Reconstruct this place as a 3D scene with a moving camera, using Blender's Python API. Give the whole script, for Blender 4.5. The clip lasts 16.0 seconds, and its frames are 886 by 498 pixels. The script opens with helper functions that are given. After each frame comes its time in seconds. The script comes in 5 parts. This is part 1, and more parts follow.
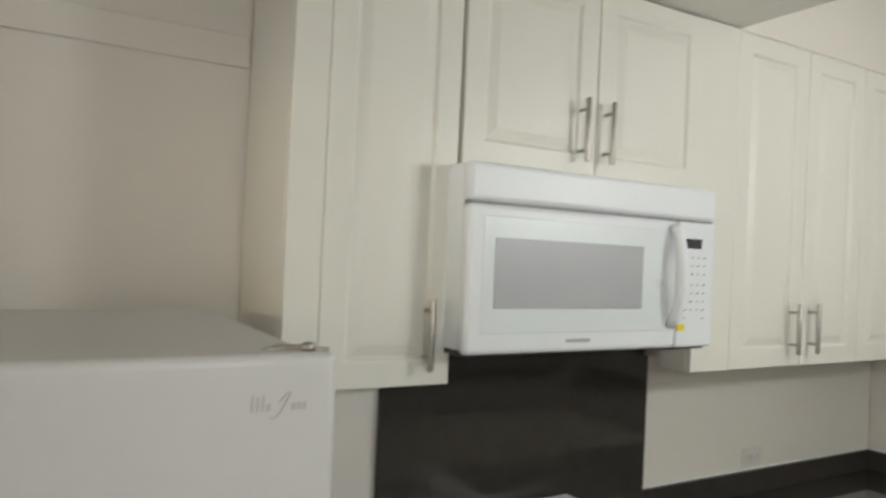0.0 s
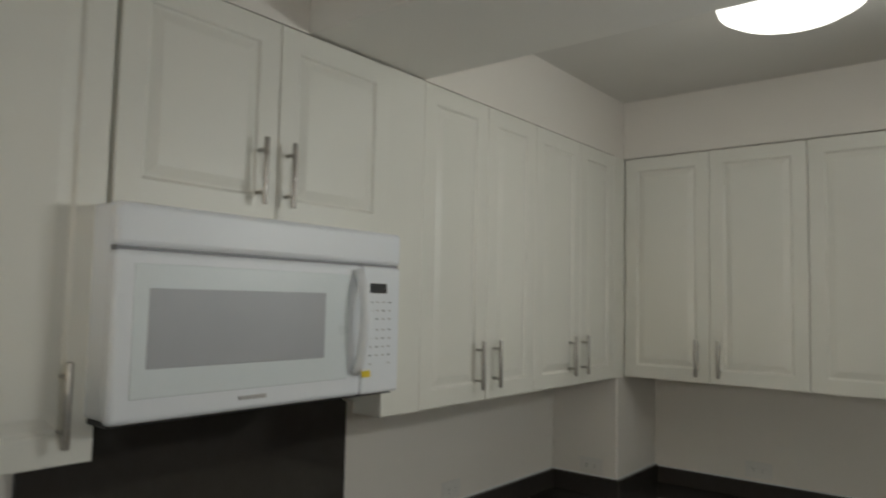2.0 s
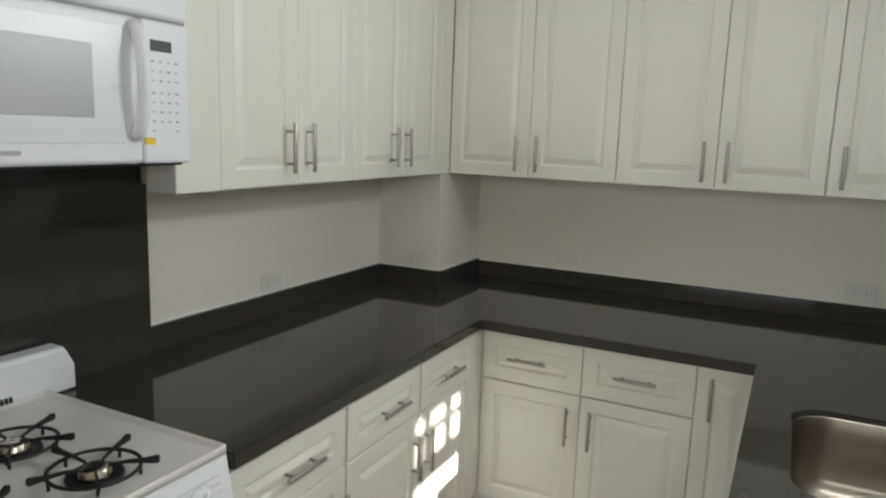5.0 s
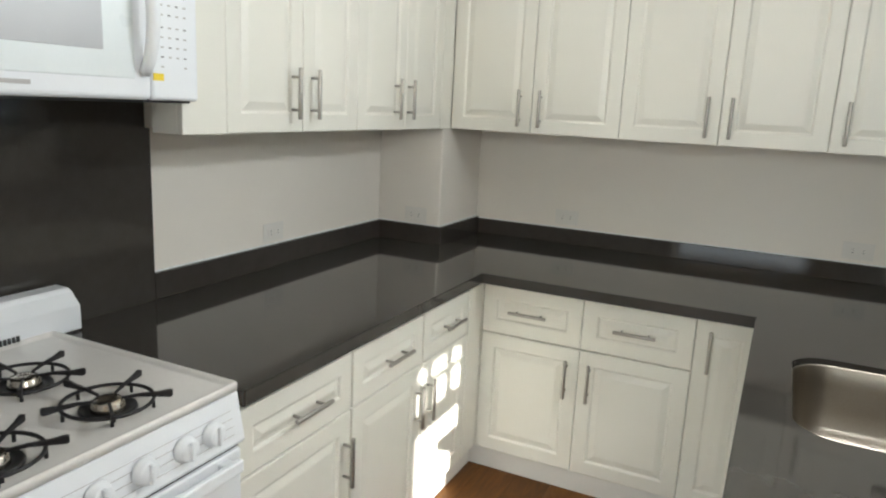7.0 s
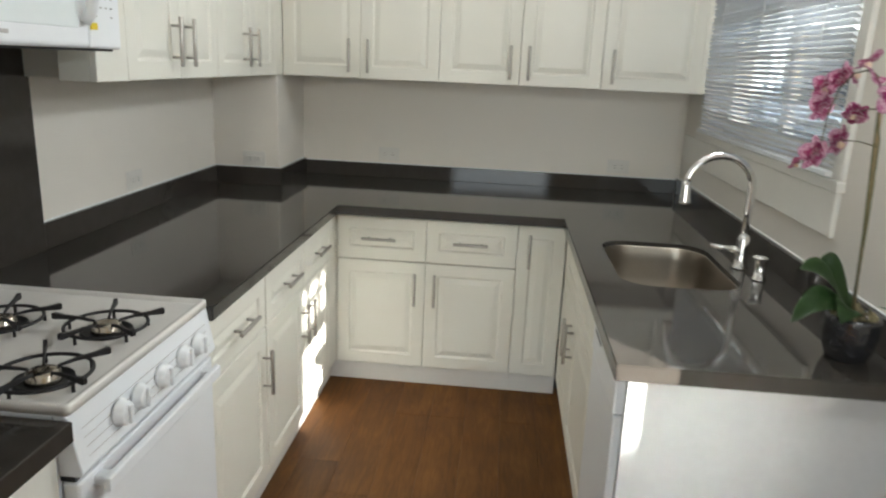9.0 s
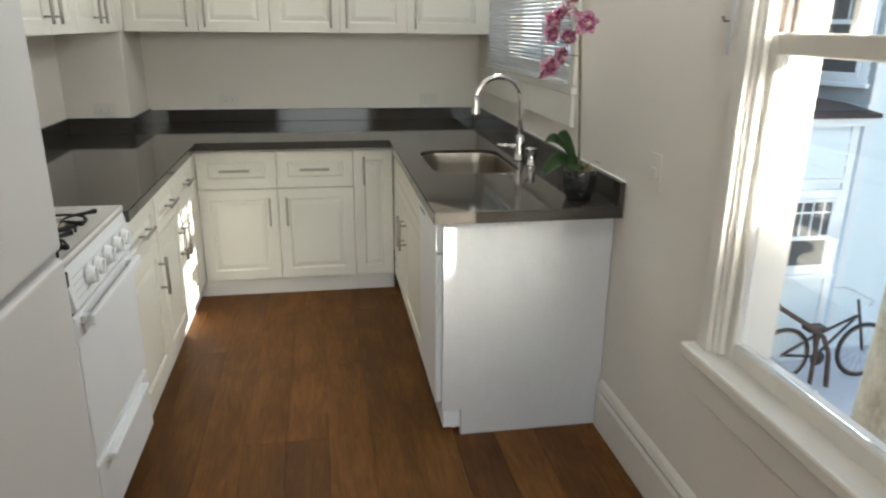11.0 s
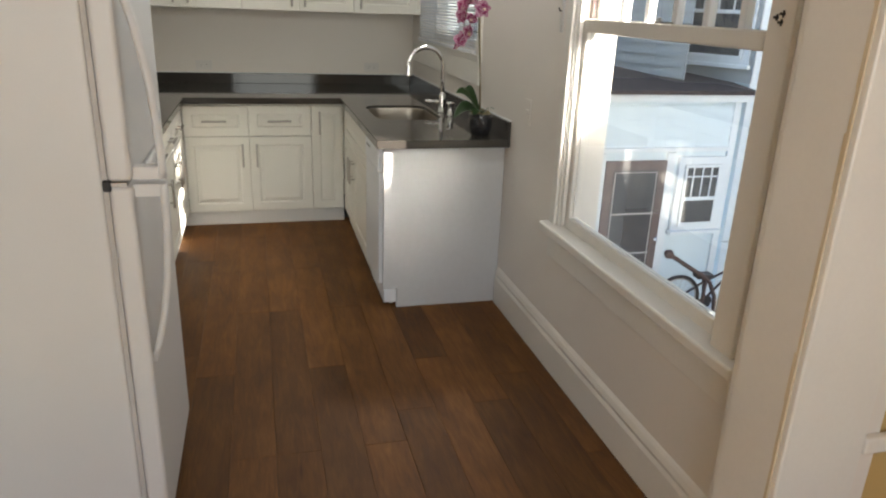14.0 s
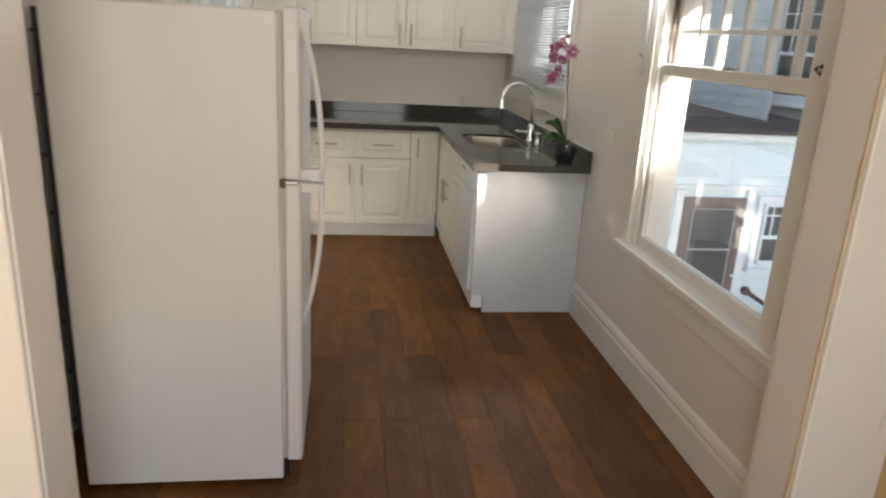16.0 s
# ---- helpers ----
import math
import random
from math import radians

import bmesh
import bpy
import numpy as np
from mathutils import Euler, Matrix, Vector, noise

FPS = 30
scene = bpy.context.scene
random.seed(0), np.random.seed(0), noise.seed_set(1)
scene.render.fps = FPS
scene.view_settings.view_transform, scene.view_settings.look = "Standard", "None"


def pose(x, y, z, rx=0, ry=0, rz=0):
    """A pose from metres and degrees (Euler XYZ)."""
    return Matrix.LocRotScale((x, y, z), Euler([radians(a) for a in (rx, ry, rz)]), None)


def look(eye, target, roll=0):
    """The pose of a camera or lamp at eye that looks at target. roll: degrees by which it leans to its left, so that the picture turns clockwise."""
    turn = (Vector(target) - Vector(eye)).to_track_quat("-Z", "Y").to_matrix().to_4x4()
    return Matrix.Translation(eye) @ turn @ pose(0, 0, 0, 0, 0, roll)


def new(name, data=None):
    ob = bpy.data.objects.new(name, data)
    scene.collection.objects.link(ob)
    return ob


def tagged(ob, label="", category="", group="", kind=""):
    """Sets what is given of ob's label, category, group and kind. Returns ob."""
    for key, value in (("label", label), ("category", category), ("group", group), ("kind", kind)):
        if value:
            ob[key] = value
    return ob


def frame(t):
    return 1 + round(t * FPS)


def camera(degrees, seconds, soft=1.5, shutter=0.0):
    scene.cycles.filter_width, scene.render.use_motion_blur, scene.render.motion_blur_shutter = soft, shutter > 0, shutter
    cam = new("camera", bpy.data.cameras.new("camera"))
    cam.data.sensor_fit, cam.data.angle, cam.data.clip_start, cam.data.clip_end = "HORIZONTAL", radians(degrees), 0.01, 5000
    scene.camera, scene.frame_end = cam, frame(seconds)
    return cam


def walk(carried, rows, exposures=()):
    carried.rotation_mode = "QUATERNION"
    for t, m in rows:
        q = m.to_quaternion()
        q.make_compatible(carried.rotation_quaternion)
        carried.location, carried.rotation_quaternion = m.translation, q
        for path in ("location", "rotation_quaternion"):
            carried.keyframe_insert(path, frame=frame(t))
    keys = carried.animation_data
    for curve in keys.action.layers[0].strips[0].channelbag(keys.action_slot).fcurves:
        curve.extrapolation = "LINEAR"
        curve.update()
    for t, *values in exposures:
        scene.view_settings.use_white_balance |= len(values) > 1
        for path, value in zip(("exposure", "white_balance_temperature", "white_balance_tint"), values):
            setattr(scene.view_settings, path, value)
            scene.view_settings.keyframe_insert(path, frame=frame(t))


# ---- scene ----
cam = camera(64.8, 16.0, 2.1, 0.5)
PATH = [
    (0, (-2.727, -0.946, 1.721), (-1.723, 0.783, 1.74), 2.6),
    (0.5, (-2.687, -0.908, 1.747), (-1.515, 0.708, 1.868), 2.5),
    (1, (-2.646, -0.93, 1.759), (-1.348, 0.582, 1.936), 1.8),
    (1.5, (-2.609, -0.954, 1.758), (-1.182, 0.435, 1.945), 1.3),
    (2, (-2.564, -0.969, 1.754), (-1.01, 0.281, 1.9), 1.2),
    (2.5, (-2.554, -1.029, 1.746), (-0.894, 0.084, 1.824), 1.2),
    (3, (-2.54, -1.057, 1.732), (-0.794, -0.083, 1.734), 1.3),
    (3.5, (-2.535, -1.064, 1.711), (-0.741, -0.182, 1.634), 1.6),
    (4, (-2.514, -1.065, 1.674), (-0.714, -0.208, 1.519), 1.8),
    (4.5, (-2.48, -1.055, 1.632), (-0.69, -0.194, 1.399), 2.0),
    (5, (-2.445, -1.048, 1.605), (-0.681, -0.164, 1.279), 2.0),
    (7.5, (-2.504, -0.982, 1.534), (-0.732, -0.175, 1.083), 3.0),
    (8, (-2.666, -0.919, 1.538), (-0.817, -0.326, 1.062), 3.6),
    (8.5, (-2.835, -0.794, 1.542), (-0.933, -0.45, 1.034), 3.3),
    (9, (-2.975, -0.712, 1.517), (-1.049, -0.557, 1.002), 2.6),
    (9.5, (-3.136, -0.655, 1.488), (-1.205, -0.672, 0.967), 1.7),
    (10, (-3.285, -0.668, 1.46), (-1.366, -0.794, 0.911), 0.8),
    (12.5, (-4.383, -0.562, 1.538), (-2.569, -1.071, 0.868), 2.0),
    (13, (-4.521, -0.544, 1.535), (-2.708, -1.05, 0.861), 2.1),
    (13.5, (-4.648, -0.496, 1.516), (-2.831, -1.003, 0.852), 2.1),
    (14, (-4.748, -0.463, 1.508), (-2.925, -0.953, 0.846), 2.2),
    (14.5, (-4.81, -0.405, 1.492), (-2.985, -0.895, 0.837), 2.2),
    (15, (-4.937, -0.327, 1.504), (-3.117, -0.83, 0.847), 2.6),
    (15.5, (-5.057, -0.287, 1.517), (-3.212, -0.73, 0.885), 2.9),
    (16, (-5.19, -0.296, 1.544), (-3.299, -0.581, 0.958), 3.2),
]
EXPOSURES = [(0, 2.21, 6450, 7), (0.5, 1.79, 6450, 7), (1.5, 1.31, 6450, 6.5), (2.2, 1.26, 6450, 6.5), (3.5, 1.51, 6400, 7), (4.2, 1.77, 6350, 7), (5, 2.11, 6200, 7.5),
             (7.5, 2.67, 6200, 7.5), (9, 2.54, 6200, 7.2), (10, 2.57, 6230, 7.2), (12.5, 2.19, 6480, 8.5), (14, 2.25, 6560, 10.5), (16, 2.28, 6650, 11)]
walk(cam, [(t, look(eye, target, roll)) for t, eye, target, roll in PATH], EXPOSURES)

# ---- light ----
world = bpy.data.worlds.new("sky")
scene.world = world
world.use_nodes = True
wn = world.node_tree.nodes
sky = wn.new("ShaderNodeTexSky")
sky.sky_type, sky.sun_disc = "NISHITA", False
SUN_TO = Vector((-1.22, -1.0, 0.594)).normalized()
sky.sun_elevation = math.asin(SUN_TO.z)
sky.sun_rotation = math.atan2(SUN_TO.x, SUN_TO.y)
wn["Background"].inputs["Strength"].default_value = 0.10
world.node_tree.links.new(sky.outputs[0], wn["Background"].inputs["Color"])


def lamp(name, kind, energy, m, color=(1, 1, 1), **kw):
    d = bpy.data.lights.new(name, kind)
    d.energy, d.color = energy, color
    if kind == "SUN":
        d.angle = kw["angle"]
    if kind == "AREA":
        d.shape, d.size, d.size_y = "RECTANGLE", kw["size"], kw["size_y"]
    ob = new(name, d)
    ob.matrix_basis = m
    return ob


lamp("sun", "SUN", 5.0, look(SUN_TO * 30, (0, 0, 0)), (1.0, 0.93, 0.82), angle=radians(0.6))
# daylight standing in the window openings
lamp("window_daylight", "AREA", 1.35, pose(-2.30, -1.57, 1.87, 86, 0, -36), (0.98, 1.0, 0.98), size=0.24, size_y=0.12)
lamp("sink_window_daylight", "AREA", 3.1, pose(-0.36, -1.47, 2.12, 78, 0, 50), (0.98, 0.99, 0.96), size=0.42, size_y=0.14)
lamp("dining_daylight", "AREA", 6.7, pose(-6.55, -0.4, 1.5, 90, 0, -90), (1.0, 0.97, 0.93), size=2.0, size_y=1.5)

# ---- materials ----


def mat(name):
    m = bpy.data.materials.new(name)
    m.use_nodes = True
    return m, m.node_tree.nodes, m.node_tree.links, m.node_tree.nodes["Principled BSDF"]


def ramp(nodes, stops):
    r = nodes.new("ShaderNodeValToRGB")
    el = r.color_ramp.elements
    while len(el) < len(stops):
        el.new(0.5)
    for e, (p, c) in zip(el, stops):
        e.position, e.color = p, (*c, 1)
    return r


def surface(name, a, b, rough=0.5, scale=8.0, fine=120.0, bump=0.05, metal=0.0, spec=0.5, stretch=(1, 1, 1), coat=0.0, dist=0.002, per_piece=0.0, vary=0.07):
    """Two-scale colour variation from a to b, roughness variation and fine relief."""
    m, n, l, p = mat(name)
    tc = n.new("ShaderNodeTexCoord")
    mp = n.new("ShaderNodeMapping")
    mp.inputs["Scale"].default_value = stretch
    l.new(tc.outputs["Object"], mp.inputs[0])
    big, small = n.new("ShaderNodeTexNoise"), n.new("ShaderNodeTexNoise")
    big.inputs["Scale"].default_value, big.inputs["Detail"].default_value = scale, 4
    small.inputs["Scale"].default_value, small.inputs["Detail"].default_value = fine, 3
    for t in (big, small):
        l.new(mp.outputs[0], t.inputs["Vector"])
    mix = n.new("ShaderNodeMath")
    mix.operation = "MULTIPLY_ADD"
    l.new(small.outputs[0], mix.inputs[0])
    mix.inputs[1].default_value = 0.35
    sub = n.new("ShaderNodeMath")
    sub.operation = "MULTIPLY"
    sub.inputs[1].default_value = 0.65
    l.new(big.outputs[0], sub.inputs[0])
    l.new(sub.outputs[0], mix.inputs[2])
    r = ramp(n, [(0.3, a), (0.7, b)])
    l.new(mix.outputs[0], r.inputs[0])
    col = r.outputs[0]
    if per_piece:
        info = n.new("ShaderNodeObjectInfo")
        hsv = n.new("ShaderNodeHueSaturation")
        mr = n.new("ShaderNodeMapRange")
        mr.inputs["To Min"].default_value, mr.inputs["To Max"].default_value = 1 - per_piece, 1 + per_piece
        l.new(info.outputs["Random"], mr.inputs[0])
        l.new(mr.outputs[0], hsv.inputs["Value"])
        l.new(col, hsv.inputs["Color"])
        col = hsv.outputs[0]
    l.new(col, p.inputs["Base Color"])
    rr = n.new("ShaderNodeMapRange")
    rr.inputs["To Min"].default_value, rr.inputs["To Max"].default_value = max(0.02, rough - vary), min(1, rough + vary)
    l.new(big.outputs[0], rr.inputs[0])
    l.new(rr.outputs[0], p.inputs["Roughness"])
    p.inputs["Metallic"].default_value = metal
    p.inputs["Specular IOR Level"].default_value = spec
    p.inputs["Coat Weight"].default_value = coat
    if bump:
        bp = n.new("ShaderNodeBump")
        bp.inputs["Strength"].default_value, bp.inputs["Distance"].default_value = bump, dist
        l.new(small.outputs[0], bp.inputs["Height"])
        l.new(bp.outputs[0], p.inputs["Normal"])
    return m


WALL = surface("wall_paint", (0.745, 0.705, 0.65), (0.785, 0.745, 0.69), 0.5, 1.6, 160, 0.12)
CEIL = surface("ceiling_paint", (0.70, 0.68, 0.64), (0.74, 0.72, 0.68), 0.75, 1.5, 130, 0.15)
TRIM = surface("trim_enamel", (0.74, 0.72, 0.67), (0.79, 0.77, 0.72), 0.42, 4, 90, 0.05)
BEAMW = surface("beam_paint", (0.80, 0.78, 0.73), (0.84, 0.82, 0.77), 0.6, 1.5, 130, 0.12)
SASHW = surface("white_muntin_paint", (0.80, 0.82, 0.83), (0.86, 0.87, 0.88), 0.45, 4, 90, 0.05)
WORN = surface("worn_bare_edge", (0.56, 0.45, 0.28), (0.70, 0.62, 0.48), 0.7, 25, 120, 0.2, stretch=(1, 1, 0.15))
CAB = surface("cabinet_foil", (0.75, 0.735, 0.67), (0.79, 0.775, 0.71), 0.40, 3, 200, 0.03)
# white laminate; shade is put into its grey to hold down the window light
PANEL = surface("end_panel_dimmed_white", (0.51, 0.515, 0.52), (0.57, 0.575, 0.58), 0.30, 2.2, 40, 0.06, dist=0.004)
KICK = surface("toe_board", (0.70, 0.69, 0.66), (0.76, 0.75, 0.72), 0.45, 4, 90, 0.05)
QUARTZ = surface("dark_quartz", (0.041, 0.0365, 0.032), (0.049, 0.044, 0.039), 0.065, 25, 420, 0.0, spec=0.45, vary=0.012)
APPL = surface("appliance_enamel", (0.78, 0.80, 0.83), (0.81, 0.83, 0.86), 0.40, 3, 300, 0.0)
FRIDGE = surface("fridge_textured_steel", (0.60, 0.595, 0.585), (0.64, 0.635, 0.625), 0.42, 3, 260, 0.10, dist=0.001)
COOK = surface("cooktop_enamel", (0.71, 0.685, 0.655), (0.76, 0.735, 0.705), 0.25, 5, 80, 0.02)
NICKEL = surface("brushed_nickel", (0.40, 0.38, 0.35), (0.47, 0.45, 0.42), 0.38, 20, 300, 0.02, metal=1.0, stretch=(1, 1, 6))
CHROME = surface("chrome", (0.82, 0.82, 0.82), (0.88, 0.88, 0.88), 0.07, 8, 60, 0.0, metal=1.0)
STEEL = surface("sink_steel", (0.33, 0.29, 0.24), (0.40, 0.36, 0.305), 0.36, 6, 200, 0.03, metal=1.0, stretch=(8, 1, 1))
IRON = surface("cast_iron", (0.007, 0.006, 0.007), (0.018, 0.016, 0.018), 0.5, 30, 200, 0.3)
BRASSY = surface("burner_alloy", (0.50, 0.44, 0.36), (0.72, 0.67, 0.60), 0.22, 40, 160, 0.1, metal=1.0)
BLACK = surface("black_plastic", (0.012, 0.012, 0.013), (0.022, 0.022, 0.022), 0.35, 10, 100, 0.03)
GREY = surface("grey_print", (0.22, 0.22, 0.23), (0.28, 0.28, 0.29), 0.5, 10, 100, 0.0)
BADGE = surface("pale_badge_print", (0.42, 0.405, 0.40), (0.50, 0.48, 0.475), 0.4, 10, 100, 0.0)
GASKET = surface("door_gasket", (0.42, 0.40, 0.38), (0.50, 0.48, 0.46), 0.6, 10, 100, 0.0)
MWGLASS = surface("microwave_screen", (0.42, 0.43, 0.45), (0.46, 0.47, 0.49), 0.32, 6, 700, 0.0)
MWDOOR = surface("microwave_door_glass", (0.72, 0.77, 0.78), (0.76, 0.80, 0.81), 0.30, 4, 100, 0.0)
YELLOW = surface("yellow_sticker", (0.75, 0.55, 0.02), (0.85, 0.65, 0.04), 0.5, 40, 200, 0.0)
PLATE = surface("outlet_plastic", (0.68, 0.66, 0.63), (0.73, 0.71, 0.67), 0.35, 10, 100, 0.0)
POT = surface("black_glazed_pot", (0.010, 0.010, 0.012), (0.03, 0.03, 0.032), 0.22, 40, 120, 0.4, coat=0.4)
MOSS = surface("dry_moss", (0.14, 0.12, 0.06), (0.34, 0.29, 0.17), 0.95, 60, 300, 0.8, dist=0.01)
LEAF = surface("orchid_leaf", (0.022, 0.055, 0.014), (0.055, 0.115, 0.034), 0.36, 10, 90, 0.1)
STEM = surface("orchid_stem", (0.08, 0.085, 0.035), (0.16, 0.13, 0.065), 0.6, 20, 120, 0.1)
STAKE = surface("wooden_stake", (0.30, 0.20, 0.10), (0.40, 0.28, 0.15), 0.7, 20, 120, 0.1)
BLIND = surface("blind_slat", (0.76, 0.77, 0.78), (0.82, 0.82, 0.82), 0.4, 5, 100, 0.0)
_bn, _bl = BLIND.node_tree.nodes, BLIND.node_tree.links
_tr, _mx = _bn.new("ShaderNodeBsdfTranslucent"), _bn.new("ShaderNodeMixShader")
_tr.inputs[0].default_value = (0.80, 0.82, 0.84, 1)
_mx.inputs[0].default_value = 0.35
_bl.new(_bn["Principled BSDF"].outputs[0], _mx.inputs[1])
_bl.new(_tr.outputs[0], _mx.inputs[2])
_bl.new(_mx.outputs[0], _bn["Material Output"].inputs["Surface"])
TAN = surface("tan_wall_paint", (0.50, 0.345, 0.135), (0.56, 0.39, 0.16), 0.6, 2, 140, 0.1)
SIDING = surface("white_clapboard_paint", (0.60, 0.70, 0.745), (0.67, 0.77, 0.81), 0.6, 4, 60, 0.15)
GREYBOARD = surface("grey_blue_clapboard_paint", (0.27, 0.30, 0.315), (0.35, 0.38, 0.39), 0.65, 5, 60, 0.2)
EXTRIM = surface("exterior_trim_paint", (0.66, 0.71, 0.74), (0.73, 0.78, 0.80), 0.5, 4, 60, 0.1)
SHINGLE = surface("asphalt_shingle", (0.045, 0.035, 0.033), (0.09, 0.07, 0.065), 0.9, 12, 180, 0.5, dist=0.006)
DOORWOOD = surface("stained_screen_door", (0.115, 0.085, 0.08), (0.17, 0.13, 0.12), 0.55, 10, 120, 0.1, stretch=(1, 1, 0.1))
SCREEN = surface("door_screen_mesh", (0.05, 0.055, 0.06), (0.08, 0.085, 0.09), 0.5, 6, 600, 0.0, spec=0.3)
PAVE = surface("yard_concrete", (0.55, 0.56, 0.58), (0.66, 0.67, 0.69), 0.8, 1.5, 60, 0.3, dist=0.01)
RUST = surface("rusty_pipe", (0.045, 0.030, 0.028), (0.10, 0.060, 0.050), 0.75, 20, 150, 0.3)
RUBBER = surface("tyre_rubber", (0.015, 0.015, 0.015), (0.03, 0.03, 0.03), 0.7, 20, 150, 0.2)
FRAMEP = surface("bicycle_paint", (0.025, 0.018, 0.020), (0.05, 0.032, 0.034), 0.35, 10, 100, 0.0)
BARK = surface("pale_bark", (0.22, 0.172, 0.115), (0.52, 0.45, 0.36), 0.9, 5, 40, 0.55, dist=0.015, stretch=(1, 1, 0.5))
CORD = surface("cord_fibre", (0.70, 0.68, 0.64), (0.78, 0.76, 0.72), 0.8, 60, 300, 0.1)
PLASTER = surface("house_stucco", (0.55, 0.53, 0.50), (0.62, 0.60, 0.57), 0.9, 2, 60, 0.3, dist=0.004)


def petal_material():
    """Pale throat, magenta ring and blotched pink rim, by distance from the flower's own centre."""
    m, n, l, p = mat("orchid_petal")
    tc = n.new("ShaderNodeTexCoord")
    no, ln, add = n.new("ShaderNodeTexNoise"), n.new("ShaderNodeVectorMath"), n.new("ShaderNodeMath")
    no.inputs["Scale"].default_value, no.inputs["Detail"].default_value = 150, 3
    ln.operation, add.operation = "LENGTH", "MULTIPLY_ADD"
    l.new(tc.outputs["Object"], no.inputs["Vector"])
    l.new(tc.outputs["Object"], ln.inputs[0])
    add.inputs[1].default_value = 17.0
    l.new(ln.outputs["Value"], add.inputs[0])
    sc = n.new("ShaderNodeMath")
    sc.operation = "MULTIPLY_ADD"
    sc.inputs[1].default_value, sc.inputs[2].default_value = 0.9, -0.45
    l.new(no.outputs[0], sc.inputs[0])
    l.new(sc.outputs[0], add.inputs[2])
    r = ramp(n, [(0.10, (0.33, 0.025, 0.13)), (0.20, (0.76, 0.56, 0.62)), (0.29, (0.34, 0.03, 0.15)), (0.43, (0.36, 0.035, 0.16)), (0.50, (0.74, 0.52, 0.61)), (0.57, (0.77, 0.58, 0.66)), (0.66, (0.44, 0.09, 0.25)), (0.80, (0.75, 0.55, 0.64))])
    l.new(add.outputs[0], r.inputs[0])
    l.new(r.outputs[0], p.inputs["Base Color"])
    p.inputs["Roughness"].default_value = 0.55
    return m


PETAL = petal_material()
PALE = surface("orchid_throat", (0.65, 0.45, 0.35), (0.75, 0.60, 0.45), 0.6, 60, 200, 0.0)


def plank_material():
    m, n, l, p = mat("oiled_oak_plank")
    tc, info = n.new("ShaderNodeTexCoord"), n.new("ShaderNodeObjectInfo")
    add = n.new("ShaderNodeVectorMath")
    add.operation = "ADD"
    off = n.new("ShaderNodeVectorMath")
    off.operation = "SCALE"
    off.inputs[0].default_value = (37.0, 91.0, 13.0)
    l.new(info.outputs["Random"], off.inputs["Scale"])
    l.new(tc.outputs["Object"], add.inputs[0])
    l.new(off.outputs[0], add.inputs[1])

    def noise_at(scale_vec, s, detail, distort=0.0):
        mp = n.new("ShaderNodeMapping")
        mp.inputs["Scale"].default_value = scale_vec
        l.new(add.outputs[0], mp.inputs[0])
        t = n.new("ShaderNodeTexNoise")
        t.inputs["Scale"].default_value, t.inputs["Detail"].default_value = s, detail
        t.inputs["Distortion"].default_value = distort
        l.new(mp.outputs[0], t.inputs["Vector"])
        return t

    grain = noise_at((1.2, 9, 1), 4.0, 6, 1.4)
    fibre = noise_at((2, 60, 1), 9.0, 3)
    cloud = noise_at((1, 2.2, 1), 3.6, 5)
    r = ramp(n, [(0.28, (0.070, 0.0255, 0.0052)), (0.5, (0.135, 0.054, 0.0112)), (0.72, (0.215, 0.096, 0.023))])
    m1 = n.new("ShaderNodeMath")
    m1.operation = "MULTIPLY_ADD"
    l.new(grain.outputs[0], m1.inputs[0])
    m1.inputs[1].default_value = 0.48
    m2 = n.new("ShaderNodeMath")
    m2.operation = "MULTIPLY"
    m2.inputs[1].default_value = 0.52
    l.new(cloud.outputs[0], m2.inputs[0])
    l.new(m2.outputs[0], m1.inputs[2])
    l.new(m1.outputs[0], r.inputs[0])
    hsv = n.new("ShaderNodeHueSaturation")
    mr = n.new("ShaderNodeMapRange")
    mr.inputs["To Min"].default_value, mr.inputs["To Max"].default_value = 0.76, 1.24
    l.new(info.outputs["Random"], mr.inputs[0])
    l.new(mr.outputs[0], hsv.inputs["Value"])
    l.new(r.outputs[0], hsv.inputs["Color"])
    mixc = n.new("ShaderNodeMix")
    mixc.data_type, mixc.blend_type = "RGBA", "MULTIPLY"
    mixc.inputs[0].default_value = 0.35
    fr = ramp(n, [(0.35, (0.55, 0.5, 0.45)), (0.6, (1, 1, 1))])
    l.new(fibre.outputs[0], fr.inputs[0])
    l.new(hsv.outputs[0], mixc.inputs[6])
    l.new(fr.outputs[0], mixc.inputs[7])
    l.new(mixc.outputs[2], p.inputs["Base Color"])
    rr = n.new("ShaderNodeMapRange")
    rr.inputs["To Min"].default_value, rr.inputs["To Max"].default_value = 0.50, 0.66
    l.new(grain.outputs[0], rr.inputs[0])
    l.new(rr.outputs[0], p.inputs["Roughness"])
    p.inputs["Specular IOR Level"].default_value = 0.28
    bp = n.new("ShaderNodeBump")
    bp.inputs["Strength"].default_value, bp.inputs["Distance"].default_value = 0.25, 0.0015
    l.new(fibre.outputs[0], bp.inputs["Height"])
    l.new(bp.outputs[0], p.inputs["Normal"])
    return m


PLANK = plank_material()


def glass_material():
    m, n, l, p = mat("window_glass")
    p.inputs["Transmission Weight"].default_value = 1.0
    p.inputs["Roughness"].default_value = 0.0
    p.inputs["IOR"].default_value = 1.45
    p.inputs["Base Color"].default_value = (0.96, 0.98, 0.98, 1)
    return m


